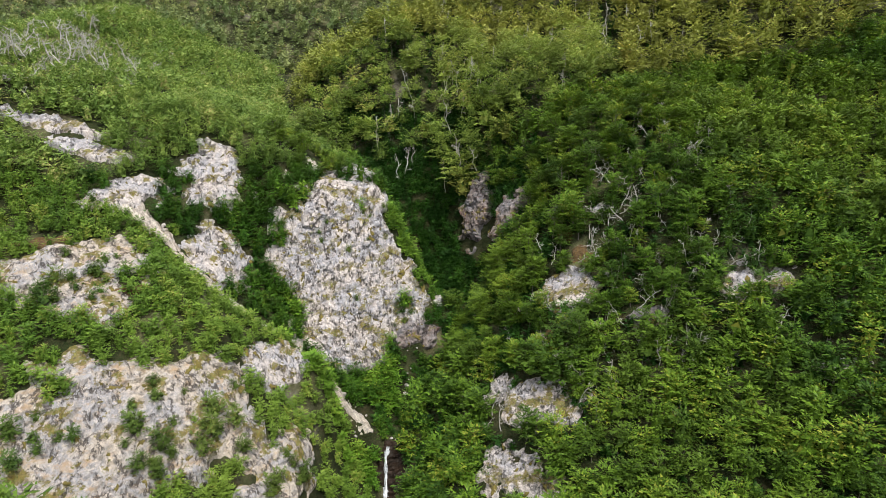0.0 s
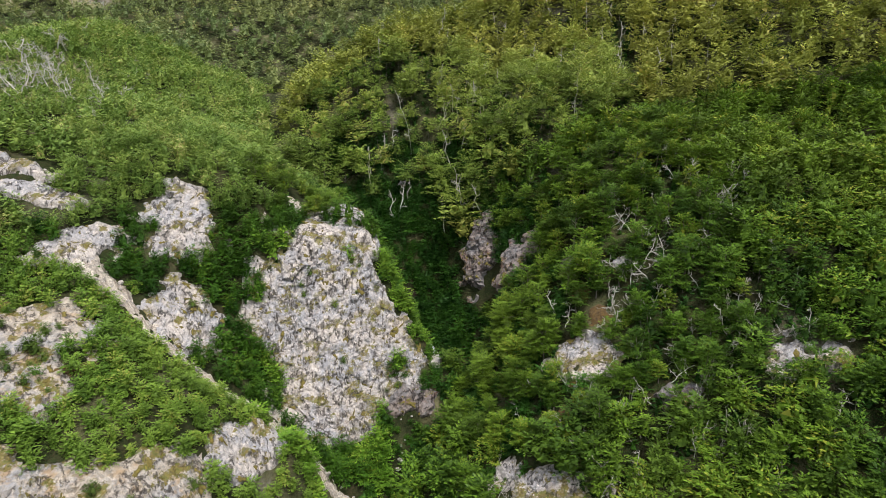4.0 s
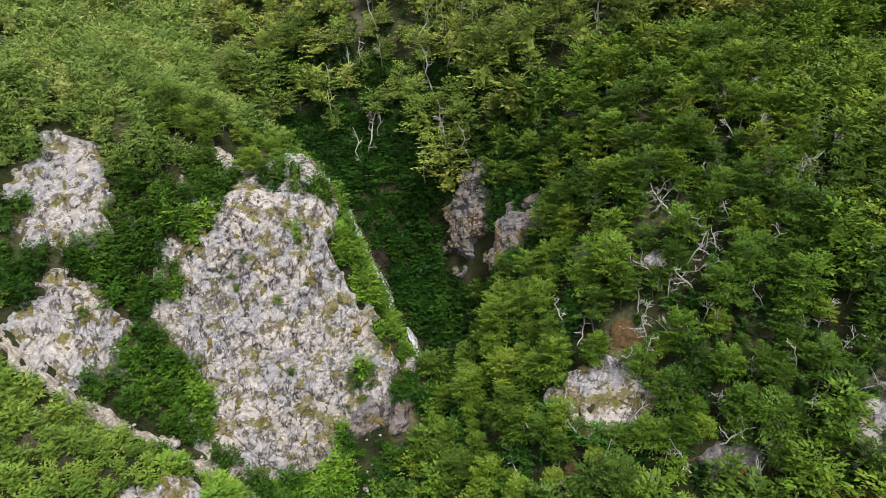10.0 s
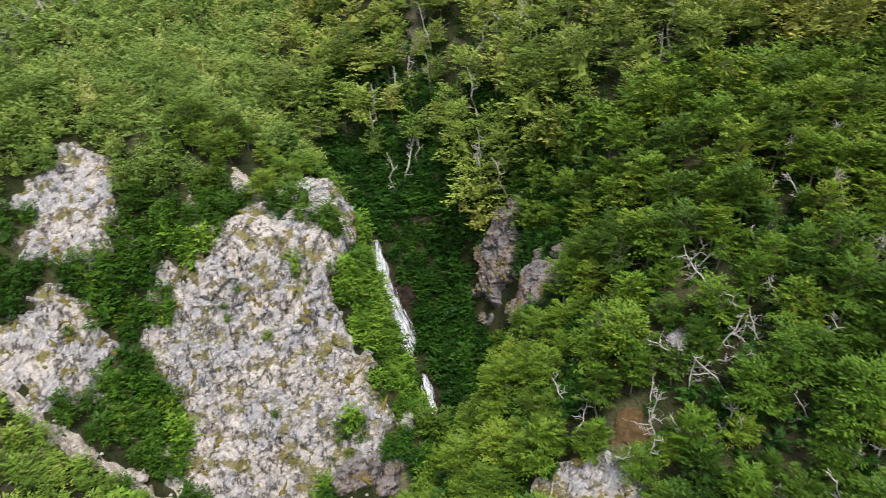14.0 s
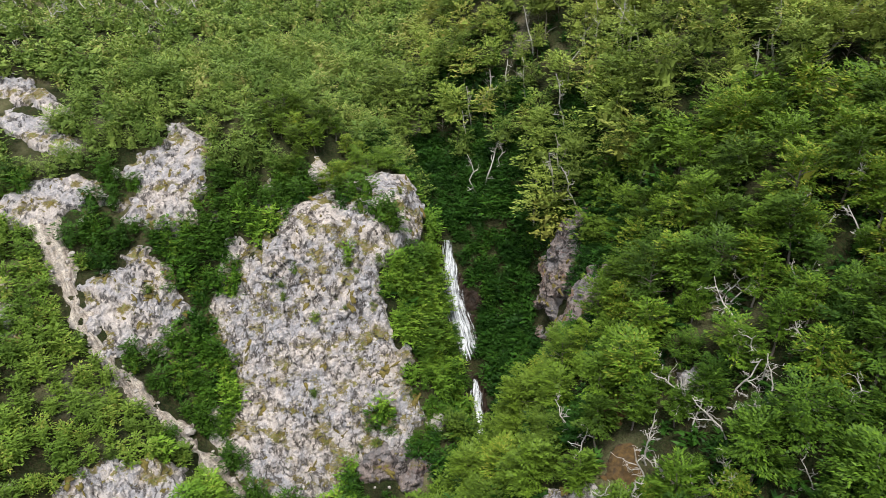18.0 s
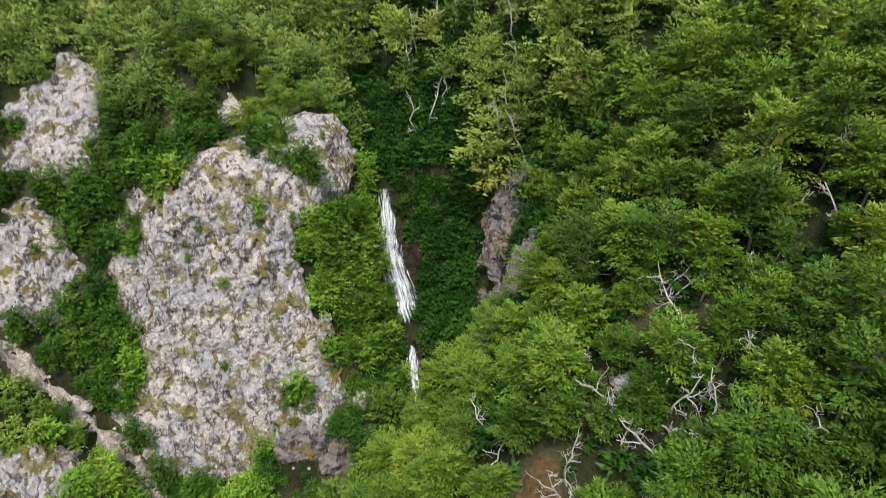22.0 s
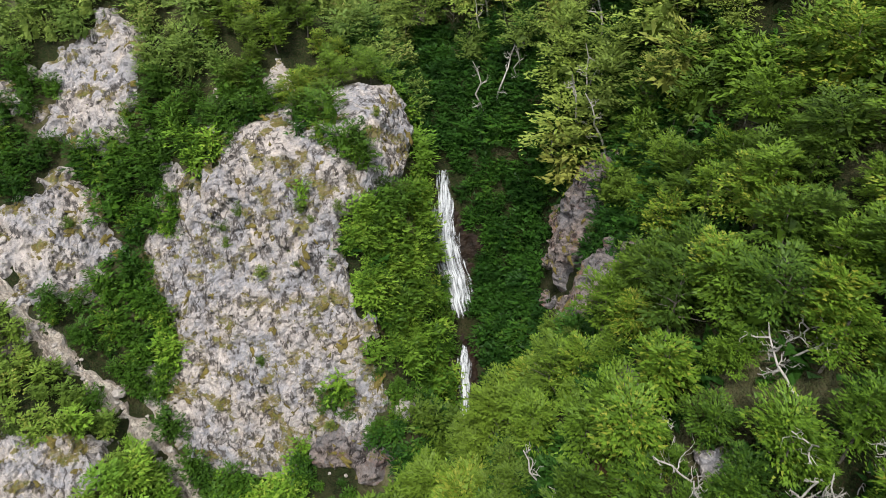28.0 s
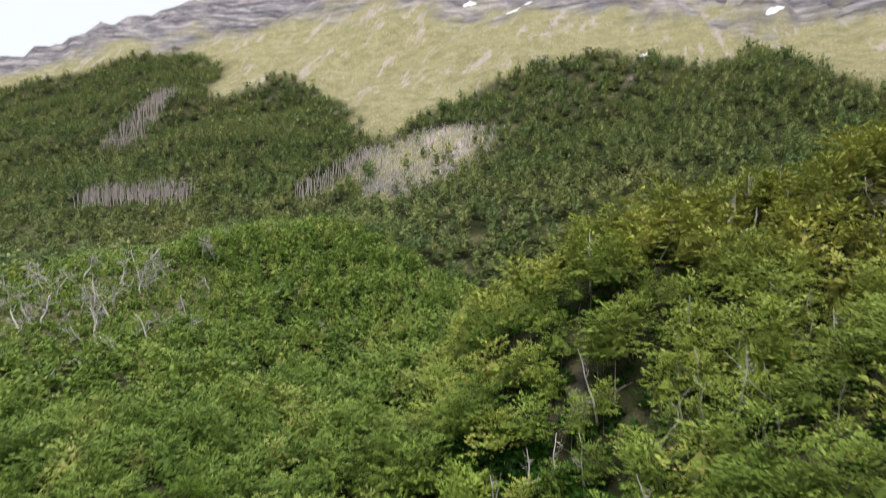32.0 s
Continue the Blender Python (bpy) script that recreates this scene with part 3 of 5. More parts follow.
def outcrop(name, x, y, wide, tall, proud, mat, label, step=0.6, salt=1, block=3.0, crag=0.9, ragged=0.35, turn=0.0, reach=5.0, power=2.0, flank=1.5):
    c, right, up, n = slope_frame(x, y, reach)
    cs, sn = math.cos(radians(turn)), math.sin(radians(turn))
    right, up = cs * right + sn * up, cs * up - sn * right
    nu, nv = int(2.5 * wide / step), int(2.5 * tall / step)
    u, v = (q.ravel() for q in np.meshgrid(np.linspace(-1.25, 1.25, nu), np.linspace(-1.25, 1.25, nv)))
    flat = c + (u * wide)[:, None] * right + (v * tall)[:, None] * up
    s = np.zeros(len(flat))
    for _ in range(48):
        q = flat + s[:, None] * n
        s = np.clip(s + 0.2 * (ground(q[:, 0], q[:, 1]) - q[:, 2]), -9, 9)
    q = flat + s[:, None] * n
    loose = np.abs(ground(q[:, 0], q[:, 1]) - q[:, 2]) > 0.6
    edge = 1 - (np.abs(u) ** power + np.abs(v) ** power) ** (1 / power) + ragged * fractal(q / (0.45 * min(wide, tall) + 1.2) + salt, 4, salt)
    edge = edge - flank * gorge_flank(q[:, 0], q[:, 1])
    lift = proud * np.clip(edge * 4.0 + 0.1, -1.6, 1.0) - 1.5 * (edge < -0.3)
    b1, j1 = blocks(q / block * (1, 1, 0.5) + salt * 7.1, salt)
    b2, j2 = blocks(q / (0.37 * block) + salt * 3.3, salt + 20)
    ridge = 1 - np.abs(fractal(q * (0.55, 0.55, 0.22), 4, salt + 50))
    b3, j3 = blocks(q / (0.15 * block + 0.25) * (1, 1, 0.7) + salt * 1.7, salt + 30)
    rough = crag * (0.45 * b1 + 0.26 * b2 + 0.14 * b3 - 0.2 * np.exp(-j1 * 14) - 0.1 * np.exp(-j2 * 12)) + 0.22 * crag * fractal(q * (1.0, 1.0, 0.6), 5, salt + 40) - 0.5 * crag * np.clip(ridge - 0.75, 0, 1)
    q = q + (lift + rough * np.clip(edge * 5 + 0.3, 0, 1))[:, None] * n
    f = grid_faces(nu, nv)
    f = f[(edge[f] > -0.2).any(1) & ~loose[f].any(1)]
    f = largest_piece(f, len(q))
    used = np.unique(f)
    back = np.zeros(len(q), int)
    back[used] = np.arange(len(used))
    ob = part(name, mesh_from(name, q[used] - c, back[f], False), mat)
    ob.location = c
    tagged(ob, label, "rock")
    FACES.append((ob, q[used], edge[used], n, c))
    return ob


def in_rock(x, y, tall=False):
    """True where an outcrop breaks through the ground at that place, or right below one, where no tall tree stands."""
    key = np.floor(np.asarray(x) / 0.7).astype(np.int64) * 100003 + np.floor(np.asarray(y) / 0.7).astype(np.int64)
    return np.isin(key, OPEN_CELLS if tall else ROCK_CELLS)


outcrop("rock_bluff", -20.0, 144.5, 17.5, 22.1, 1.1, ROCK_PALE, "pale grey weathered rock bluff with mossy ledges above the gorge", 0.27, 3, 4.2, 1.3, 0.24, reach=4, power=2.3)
outcrop("rock_bluff", -16.0, 162.2, 8.8, 5.5, 0.8, ROCK_PALE, "pale rock rim on top of the bluff beside the waterfall", 0.36, 9, 2.4, 1.0, 0.4, reach=3, flank=0.0)
outcrop("rock_slope", -46, 91, 27, 11, 0.9, ROCK_OCHRE, "broad grey and ochre rock slope with sparse shrubs", 0.5, 5, 4.0, 1.1, 0.35)
outcrop("rock_slope", -25.0, 100.5, 10.5, 6.5, 0.8, ROCK_OCHRE, "grey and ochre rock apron above the creek", 0.45, 4, 3.0, 1.0, 0.4)
outcrop("rock_slope", -63, 111, 13.5, 10.5, 0.8, ROCK_OCHRE, "pale ochre weathered rock slope below the spur", 0.5, 6, 3.2, 1.0, 0.45)
outcrop("rock_outcrop", -30.5, 117.6, 7.8, 5.0, 0.9, ROCK_PALE, "pale rock outcrop amid bright green shrubs", 0.4, 7, 2.6, 0.9, 0.4)
outcrop("rock_outcrop", -61, 136.5, 10, 4.2, 0.8, ROCK_GREY, "grey rock rib along the edge of the gully", 0.4, 8, 2.4, 0.9, 0.5, 18)
outcrop("rock_bluff", -48.2, 147.5, 6.2, 8.5, 1.0, ROCK_GREY, "grey rock face with yellow lichen among trees", 0.36, 10, 2.6, 1.0, 0.45)
outcrop("rock_bluff", -45.5, 134.2, 6.2, 7.0, 1.0, ROCK_GREY, "pale grey rock face above the dry gully", 0.36, 11, 2.4, 0.9, 0.45)
outcrop("rock_cliff", 8.2, 167, 5.0, 8.5, 1.7, ROCK_RUST, "dark grey cliff with rusty red bands under trees", 0.36, 12, 2.0, 1.1, 0.45)
outcrop("rock_cliff", 15.2, 156.8, 4.2, 6.6, 1.6, ROCK_RUST, "dark reddish rock cliff in the forest slope", 0.36, 13, 1.8, 1.0, 0.45)
outcrop("rock_outcrop", 22.5, 127.5, 6.0, 4.2, 0.6, ROCK_PALE, "pale rock outcrop with brown moss on a wooded slope", 0.36, 14, 1.8, 0.8, 0.8)
outcrop("rock_outcrop", 15.0, 114.5, 8.5, 4.4, 0.6, ROCK_GREY, "streaked pale rock ledge under overhanging trees", 0.4, 15, 2.0, 0.9, 0.8)
outcrop("rock_outcrop", 53.5, 116, 5.6, 3.8, 0.6, ROCK_GREY, "grey rock outcrop between dark trees", 0.4, 16, 1.8, 0.9, 0.8)
outcrop("rock_outcrop", 12.0, 105.5, 7.5, 4.2, 0.6, ROCK_GREY, "pale rock outcrop low on the wooded slope", 0.4, 17, 2.0, 0.9, 0.8)
outcrop("rock_outcrop", 36.0, 117, 3.8, 3.0, 0.6, ROCK_RUST, "small reddish rock outcrop half hidden by trees", 0.36, 18, 1.6, 0.8, 0.8)
outcrop("rock_outcrop", 61, 99.5, 3.6, 2.4, 0.9, ROCK_GREY, "grey rock outcrop on the wooded slope", 0.4, 19, 1.6, 0.8, 0.8)
outcrop("rock_outcrop", -6.5, 141, 5.0, 3.6, 0.9, ROCK_RUST, "dark brown rocks at the foot of the bluff", 0.36, 21, 1.8, 0.9, 0.5)
outcrop("rock_outcrop", 31.5, 137.2, 2.4, 1.8, 0.7, ROCK_PALE, "small pale crumbling rock patch among trees", 0.3, 22, 1.2, 0.6, 0.8)
outcrop("rock_outcrop", -9.5, 184.2, 1.4, 1.6, 0.8, ROCK_PALE, "small pale rock patch high in the forest", 0.3, 23, 1.2, 0.5, 0.8)
outcrop("rock_ledge", -83, 147.6, 13, 2.4, 0.8, ROCK_PALE, "pale bare strip of broken rock along the ridge", 0.36, 24, 1.6, 0.8, 0.5, -27)
outcrop("rock_ledge", -72.5, 142.8, 8.5, 2.6, 0.9, ROCK_GREY, "pale broken rock strip along the ridge above the gully", 0.4, 26, 1.6, 0.7, 0.45, -27)
outcrop("rock_outcrop", 23.5, 142.0, 2.4, 1.9, 0.7, ROCK_RUST, "small brown rock patch under crooked dead branches", 0.3, 27, 1.2, 0.6, 0.7)
for mx, my, mw, mt, ms in ((27, 131.5, 2.2, 1.9, 31), (24.3, 137, 1.9, 1.6, 32), (20, 121, 1.5, 1.2, 33), (-70, 119, 4.0, 1.7, 34), (-52, 111, 3.2, 1.3, 35)):
    outcrop("moss_patch", mx, my, mw, mt, 0.35, MOSS, "rust-brown mossy ground patch on the slope", 0.35, ms, 1.0, 0.25, 0.5)

outcrop("rock_bluff", -7.2, 148.0, 7.5, 10.0, 0.8, ROCK_PALE, "grey lower corner of the bluff beside the creek", 0.36, 45, 2.8, 1.0, 0.3, reach=2.5, flank=1.5)
# wet rock behind the falls
outcrop("wet_rock_face", -10.6, 168.0, 3.4, 8.0, 0.25, WET_ROCK, "dark wet rock face behind the waterfall", 0.45, 41, 1.6, 0.4, 0.35, 0, 2.0)
outcrop("wet_rock_face", -1.8, 159.3, 2.4, 4.2, 0.4, WET_ROCK, "dark wet rock around the lower fall", 0.45, 42, 1.4, 0.6, 0.35, 0, 2.0)
outcrop("wet_rock_face", -10.4, 125.2, 3.0, 5.5, 0.5, WET_ROCK, "dark wet rock step in the creek", 0.45, 43, 1.4, 0.6, 0.35, 0, 2.0)

near_rock = [v[e > (0.45 if c[0] > 33 else 0.25 if c[0] > 5 and ob.name.startswith("rock_outcrop") else 0.12)] for ob, v, e, n, c in FACES]
below_rock = [v[e > 0.4] + (*(n[:2] / np.hypot(*n[:2]) * off), 0) for ob, v, e, n, c in FACES if 5 < c[0] < 33 or c[0] < -58 for off in (0.9, 1.9, 2.8)]


def rock_cells(sets):
    p = np.floor(np.concatenate(sets)[:, :2] / 0.7).astype(np.int64)
    return np.unique(p[:, 0] * 100003 + p[:, 1])


ROCK_CELLS, OPEN_CELLS = rock_cells(near_rock), rock_cells(near_rock + below_rock)

# ---- water ----
def falls(name, line, label, salt, layers=2, cat="waterfall"):
    """Falling water along a line of (x, y, z, width): ragged sheets over one another, torn into threads by their material."""
    r = np.random.default_rng(salt)
    pts = np.array(line, float)
    way = pts[-1, :2] - pts[0, :2]
    side = np.array([-way[1], way[0], 0]) / np.hypot(*way)
    front = np.array([*way, 0]) / np.hypot(*way)
    nu, nv = 25, 90
    parts, rims, runs = [], [], []
    for k in range(layers):
        t, u = np.linspace(0.0, 1, nv), np.linspace(-1, 1, nu)
        p = np.stack([np.interp(t * (len(pts) - 1), np.arange(len(pts)), pts[:, c]) for c in range(4)], -1)
        wide = p[:, 3] * (1 - 0.22 * k) * (1 + 0.16 * fractal(np.stack([t * 9, 0 * t, 0 * t + salt + k], -1), 3, salt + k))
        shift = 0.12 * p[:, 3] * fractal(np.stack([t * 4, 0 * t + 5, 0 * t + k], -1), 3, salt + 9)
        base = p[:, None, :3] + ((0.5 * u[None] * wide[:, None] + shift[:, None])[..., None]) * side
        grid = np.stack([u[None] * wide[:, None] * 1.6, (t * 14)[:, None] + 0 * u[None], np.full((nv, nu), salt + 3.0 * k)], -1)
        ripple = fractal(grid.reshape(-1, 3), 3, salt + 30).reshape(nv, nu)
        base = base + (0.12 + 0.22 * k + 0.4 * (1 - u[None] ** 2) + 0.08 * ripple)[..., None] * front
        base[..., 2] = np.maximum(base[..., 2], ground(base[..., 0], base[..., 1]) + 0.35 + 0.12 * k)
        fall = np.concatenate([[0], np.linalg.norm(np.diff(p[:, :3], axis=0), axis=1).cumsum()])
        parts.append((base.reshape(-1, 3), grid_faces(nu, nv)))
        rims.append((np.abs(u)[None] ** 2.5 + 0.9 * np.clip(1 - 9 * t, 0, 1)[:, None] * 0.4 + 0.8 * np.clip(10 * t - 9, 0, 1)[:, None]).ravel())
        runs.append(np.stack([0.5 * u[None] * wide[:, None], fall[:, None] + 0 * u[None], np.full((nv, nu), salt * 3.7 + 11 * k)], -1).reshape(-1, 3))
    v, f = joined(parts)
    ob = part(name, mesh_from(name, v, f, True, {"rim": np.concatenate(rims)}, {"run": np.concatenate(runs)}), WATER)
    return tagged(ob, label, cat)


falls("waterfall", [(-12.9, 171.0, 69.2, 1.5), (-12.2, 169.8, 66.0, 2.4), (-11.0, 168.2, 62.5, 3.8), (-8.8, 166.4, 58.0, 6.0), (-7.2, 165.2, 54.6, 5.4), (-5.8, 164.2, 51.6, 2.8)], "tall white waterfall fanning out over dark wet rock", 1)
falls("waterfall", [(-2.6, 160.6, 51.4, 0.6), (-1.4, 158.9, 49.4, 1.9), (-0.2, 157.2, 46.0, 1.7), (0.5, 156.0, 42.0, 0.9)], "short lower waterfall in the shaded gorge", 2)
falls("waterfall", [(-11.0, 126.9, 29.0, 0.9), (-11.2, 126.0, 27.0, 1.3), (-11.3, 125.0, 24.0, 1.0), (-11.4, 124.0, 21.0, 1.4), (-11.5, 122.6, 18.5, 1.8)], "narrow white waterfall over a rock step", 3)

# ---- the dry gully: a bed of scree with stones and drift wood ----
GULLY = np.array([(-63, 134.5), (-56, 131.5), (-49, 128.2), (-44.6, 127), (-39.8, 127.4), (-34, 128.6), (-30.2, 129.3), (-24.8, 129.6), (-20, 128.6), (-14, 127.4)])


def gully_way(x, y):
    best = np.full(np.shape(x), 1e9)
    for a, b in zip(GULLY, GULLY[1:]):
        k = np.clip(((x - a[0]) * (b[0] - a[0]) + (y - a[1]) * (b[1] - a[1])) / ((b - a) ** 2).sum(), 0, 1)
        best = np.minimum(best, np.hypot(x - a[0] - k * (b[0] - a[0]), y - a[1] - k * (b[1] - a[1])))
    return best


along = np.linspace(0, len(GULLY) - 1, 260)
cx, cy = (np.interp(along, np.arange(len(GULLY)), GULLY[:, k]) for k in (0, 1))
tx, ty = np.gradient(cx), np.gradient(cy)
tl = np.hypot(tx, ty)
wob = fractal(np.stack([along * 2.2, along * 0, along * 0], -1), 3, 90)
side = np.linspace(-1, 1, 19)
bx = cx[:, None] - (ty / tl)[:, None] * side * (1.5 + 1.0 * wob)[:, None] * np.minimum(1, (len(GULLY) - 1 - along) / 0.8 + 0.1)[:, None]
by = cy[:, None] + (tx / tl)[:, None] * side * (1.5 + 1.0 * wob)[:, None] * np.minimum(1, (len(GULLY) - 1 - along) / 0.8 + 0.1)[:, None]
bp = np.stack([bx, by, ground(bx, by) + 0.35 - 0.9 * side**6], -1).reshape(-1, 3)
bp[:, 2] += 0.5 * fractal(bp * 0.8, 4, 91) + 0.3 * blocks(bp / 0.9, 92)[0]
run = np.stack([np.repeat(side[None] * 1.5, 260, 0), np.repeat(along[:, None] * 5, 19, 1), np.zeros((260, 19))], -1).reshape(-1, 3)
gully_ob = part("gully_bed", mesh_from("gully_bed", bp, grid_faces(19, 260), False, None, {"run": run}), GULLY_STONES)
tagged(gully_ob, "pale bare scree bed of a dry gully", "scree")


def boulder_mesh(name, salt):
    bm = bmesh.new()
    bmesh.ops.create_icosphere(bm, subdivisions=2, radius=0.5)
    co = np.array([v.co for v in bm.verts])
    r = 1 + 0.3 * blocks(co * 2.3 + salt, salt)[0] + 0.12 * fractal(co * 4, 3, salt)
    for v, k in zip(bm.verts, r):
        v.co = (v.co.x * k, v.co.y * k * 0.8, v.co.z * k * 0.65)
    me = bpy.data.meshes.new(name)
    bm.to_mesh(me)
    bm.free()
    me.materials.append(STONE)
    return me


rng = np.random.default_rng(7)
stones = [boulder_mesh("boulder", 50 + k) for k in range(6)]
for k in range(150):
    if k < 132:
        s = rng.uniform(0.8, len(GULLY) - 1.05)
        x, y = (np.interp(s, np.arange(len(GULLY)), GULLY[:, c]) + rng.normal(0, 0.9) for c in (0, 1))
    else:
        s = rng.uniform(0, 1)
        x, y = -6 - 4 * s + rng.normal(0, 1.0), 143 - 16 * s
    size = float(np.clip(rng.lognormal(-0.6, 0.5), 0.25, 1.7))
    ob = new("boulder", stones[k % 6])
    ob.matrix_basis = pose(x, y, float(ground(x, y)) + 0.25 + 0.12 * size, *rng.uniform(-25, 25, 2), rng.uniform(0, 360)) @ Matrix.Diagonal((size, size, size, 1))
    tagged(ob, "pale angular boulder lying in the stony bed", "boulder", "boulders in the gully and creek")

# ---- woods ----
def tube(points, radii, sides=6):
    p, r = np.asarray(points, float), np.asarray(radii, float)
    d = np.gradient(p, axis=0)
    d /= np.linalg.norm(d, axis=1)[:, None] + 1e-9
    a = np.cross(d, (0.31, 0.92, 0.23))
    a /= np.linalg.norm(a, axis=1)[:, None]
    b = np.cross(d, a)
    t = np.arange(sides) * 2 * np.pi / sides
    v = p[:, None] + r[:, None, None] * (np.cos(t)[None, :, None] * a[:, None] + np.sin(t)[None, :, None] * b[:, None])
    i = np.arange(len(p) * sides).reshape(len(p), sides)
    f = np.stack([i[:-1], np.roll(i[:-1], -1, 1), np.roll(i[1:], -1, 1), i[1:]], -1).reshape(-1, 4)
    return v.reshape(-1, 3), f


def trunk_arrays(rng, tall, spread_r, limbs=5, sides=6, thick=0.02):
    """A leaning, tapered trunk with limbs that rise into the crown."""
    k = np.linspace(0, 1, 6)
    lean = rng.normal(0, 0.05, 2) * tall
    bend = rng.normal(0, 0.04, 2) * tall
    axis = np.stack([lean[0] * k + bend[0] * np.sin(3 * k), lean[1] * k + bend[1] * np.sin(3 * k), tall * 0.9 * k - 0.5], -1)
    out = [tube(axis, tall * thick * (1.05 - 0.85 * k), sides)]
    for n in range(limbs):
        h = rng.uniform(0.35, 0.8)
        base = np.array([np.interp(h, k, axis[:, c]) for c in range(3)])
        a, q = rng.uniform(0, 6.283), np.linspace(0, 1, 4)
        reach = spread_r * rng.uniform(0.5, 0.85)
        arm = base + np.stack([np.cos(a) * reach * q, np.sin(a) * reach * q, tall * 0.13 * q**0.7], -1)
        out.append(tube(arm, tall * thick * 0.42 * (1 - 0.8 * q), 4))
    return joined(out)


def crown_core(rng, tall, spread_r, low, sides, rings=4):
    """The dense inside of a crown: loose leaf masses behind the outer boughs."""
    k = np.linspace(0.0, 1.0, rings)
    t = np.arange(sides) * 6.283 / sides
    r = 0.42 * spread_r * np.sqrt(np.clip(1 - ((k - 0.3) / 0.85) ** 2, 0.1, 1))[:, None] * rng.uniform(0.72, 1.12, (rings, sides))
    z = tall * (low + 0.06 + (0.6 - low) * k)[:, None] + rng.normal(0, 0.02, (rings, sides)) * tall
    v = np.stack([r * np.cos(t), r * np.sin(t), z], -1).reshape(-1, 3)
    v = np.vstack([v, (0, 0, tall * (low + 0.05)), (0, 0, tall * 0.7)])
    i = np.arange(rings * sides).reshape(rings, sides)
    j = np.roll(i, -1, 1)
    f = [np.stack([i[:-1], j[:-1], j[1:]], -1).reshape(-1, 3), np.stack([i[:-1], j[1:], i[1:]], -1).reshape(-1, 3)]
    f += [np.stack([j[0], i[0], np.full(sides, rings * sides)], -1), np.stack([i[-1], j[-1], np.full(sides, rings * sides + 1)], -1)]
    tri = v[np.concatenate(f)]
    mid = tri.mean(1, keepdims=True)
    turned = mid + (tri - mid) * rng.uniform(0.7, 1.15, (len(tri), 1, 1)) + rng.normal(0, 0.07, tri.shape) * spread_r
    return turned.reshape(-1, 3), np.arange(3 * len(tri)).reshape(-1, 3)


def crown_arrays(rng, tall, spread_r, sprays, leaf, low=0.3, flat=0.5, pads=34):
    """A crown of fan-shaped boughs set round a dome, each a flat spray of narrow leafy twigs that point outward."""
    z = ((np.arange(pads) + 0.5) / pads) ** 0.75
    t = np.arange(pads) * 2.39996 + rng.normal(0, 0.4, pads)
    rim = spread_r * np.sqrt(np.clip(1 - (np.maximum(z - 0.3, -0.3) / 0.74) ** 2, 0.03, 1)) * rng.uniform(0.45, 0.92, pads)
    rim *= 1 + 0.2 * np.sin(2 * t + rng.uniform(0, 6)) + 0.12 * np.sin(5 * t + rng.uniform(0, 6))
    pad = np.stack([rim * np.cos(t), rim * np.sin(t), tall * (low + (0.96 - low) * z + rng.normal(0, 0.015, pads))], -1)
    rise = 0.03 + 0.62 * z**1.6 + rng.normal(0, 0.12, pads)
    out_way = np.stack([np.cos(t) * np.cos(rise), np.sin(t) * np.cos(rise), np.sin(rise)], -1)
    side = np.stack([-np.sin(t), np.cos(t), 0 * t], -1)
    size = spread_r * rng.uniform(0.3, 0.56, pads)
    which = rng.choice(pads, sprays, p=size**2 / (size**2).sum())
    o, q, g = out_way[which], side[which], size[which][:, None]
    a, b, h = rng.uniform(-0.8, 0.9, sprays)[:, None], rng.normal(0, 0.45, sprays)[:, None], rng.normal(0, 0.07, sprays)[:, None]
    c = pad[which] + g * (o * a + q * b * (1.1 - 0.5 * a) + (h + 0.1 - 0.22 * b * b - 0.1 * a * a) * np.array((0, 0, 1.0)))
    d = o + q * b * 1.3 + rng.normal(0, 0.3, (sprays, 3)) * (1, 1, 0.55)
    d /= np.linalg.norm(d, axis=1)[:, None]
    dome = (c - (0, 0, tall * (low + 0.3 * (1 - low)))) / (spread_r, spread_r, tall * 0.6 * (1 - low))
    w = np.cross(d, 0.35 * dome + (0, 0, flat + 0.45) + rng.normal(0, 0.25, (sprays, 3)))
    w /= np.linalg.norm(w, axis=1)[:, None] + 1e-9
    s = leaf * rng.uniform(0.55, 1.35, sprays)[:, None]
    v = np.stack([c - d * s * 0.45 - w * s * 0.3, c - d * s * 0.3 + w * s * 0.3, c + d * s * 0.8 - (0, 0, 1) * s * 0.12], 1)
    return joined([(v.reshape(-1, 3), np.arange(3 * sprays).reshape(-1, 3)), crown_core(rng, tall, spread_r, low, 7 if sprays > 150 else 5, 4 if sprays > 150 else 3)])


def scatter(rng, x0, x1, y0, y1, step):
    x, y = np.meshgrid(np.arange(x0, x1, step), np.arange(y0, y1, step))
    x = x + rng.uniform(-0.48, 0.48, x.shape) * step
    y = y + rng.uniform(-0.48, 0.48, y.shape) * step
    return x.ravel(), y.ravel()


def creek_side(x, y):
    """Where the creek and the gully leave no room for trees."""
    d, _ = creek_cut(x, y)
    return (d < np.where(y < 175, np.where((y > 150) & (y < 172) & (0.745 * x + 0.67 * y > 105.2), 3.4, 2.4), -1.0)) | (gully_way(x, y) < 1.6)


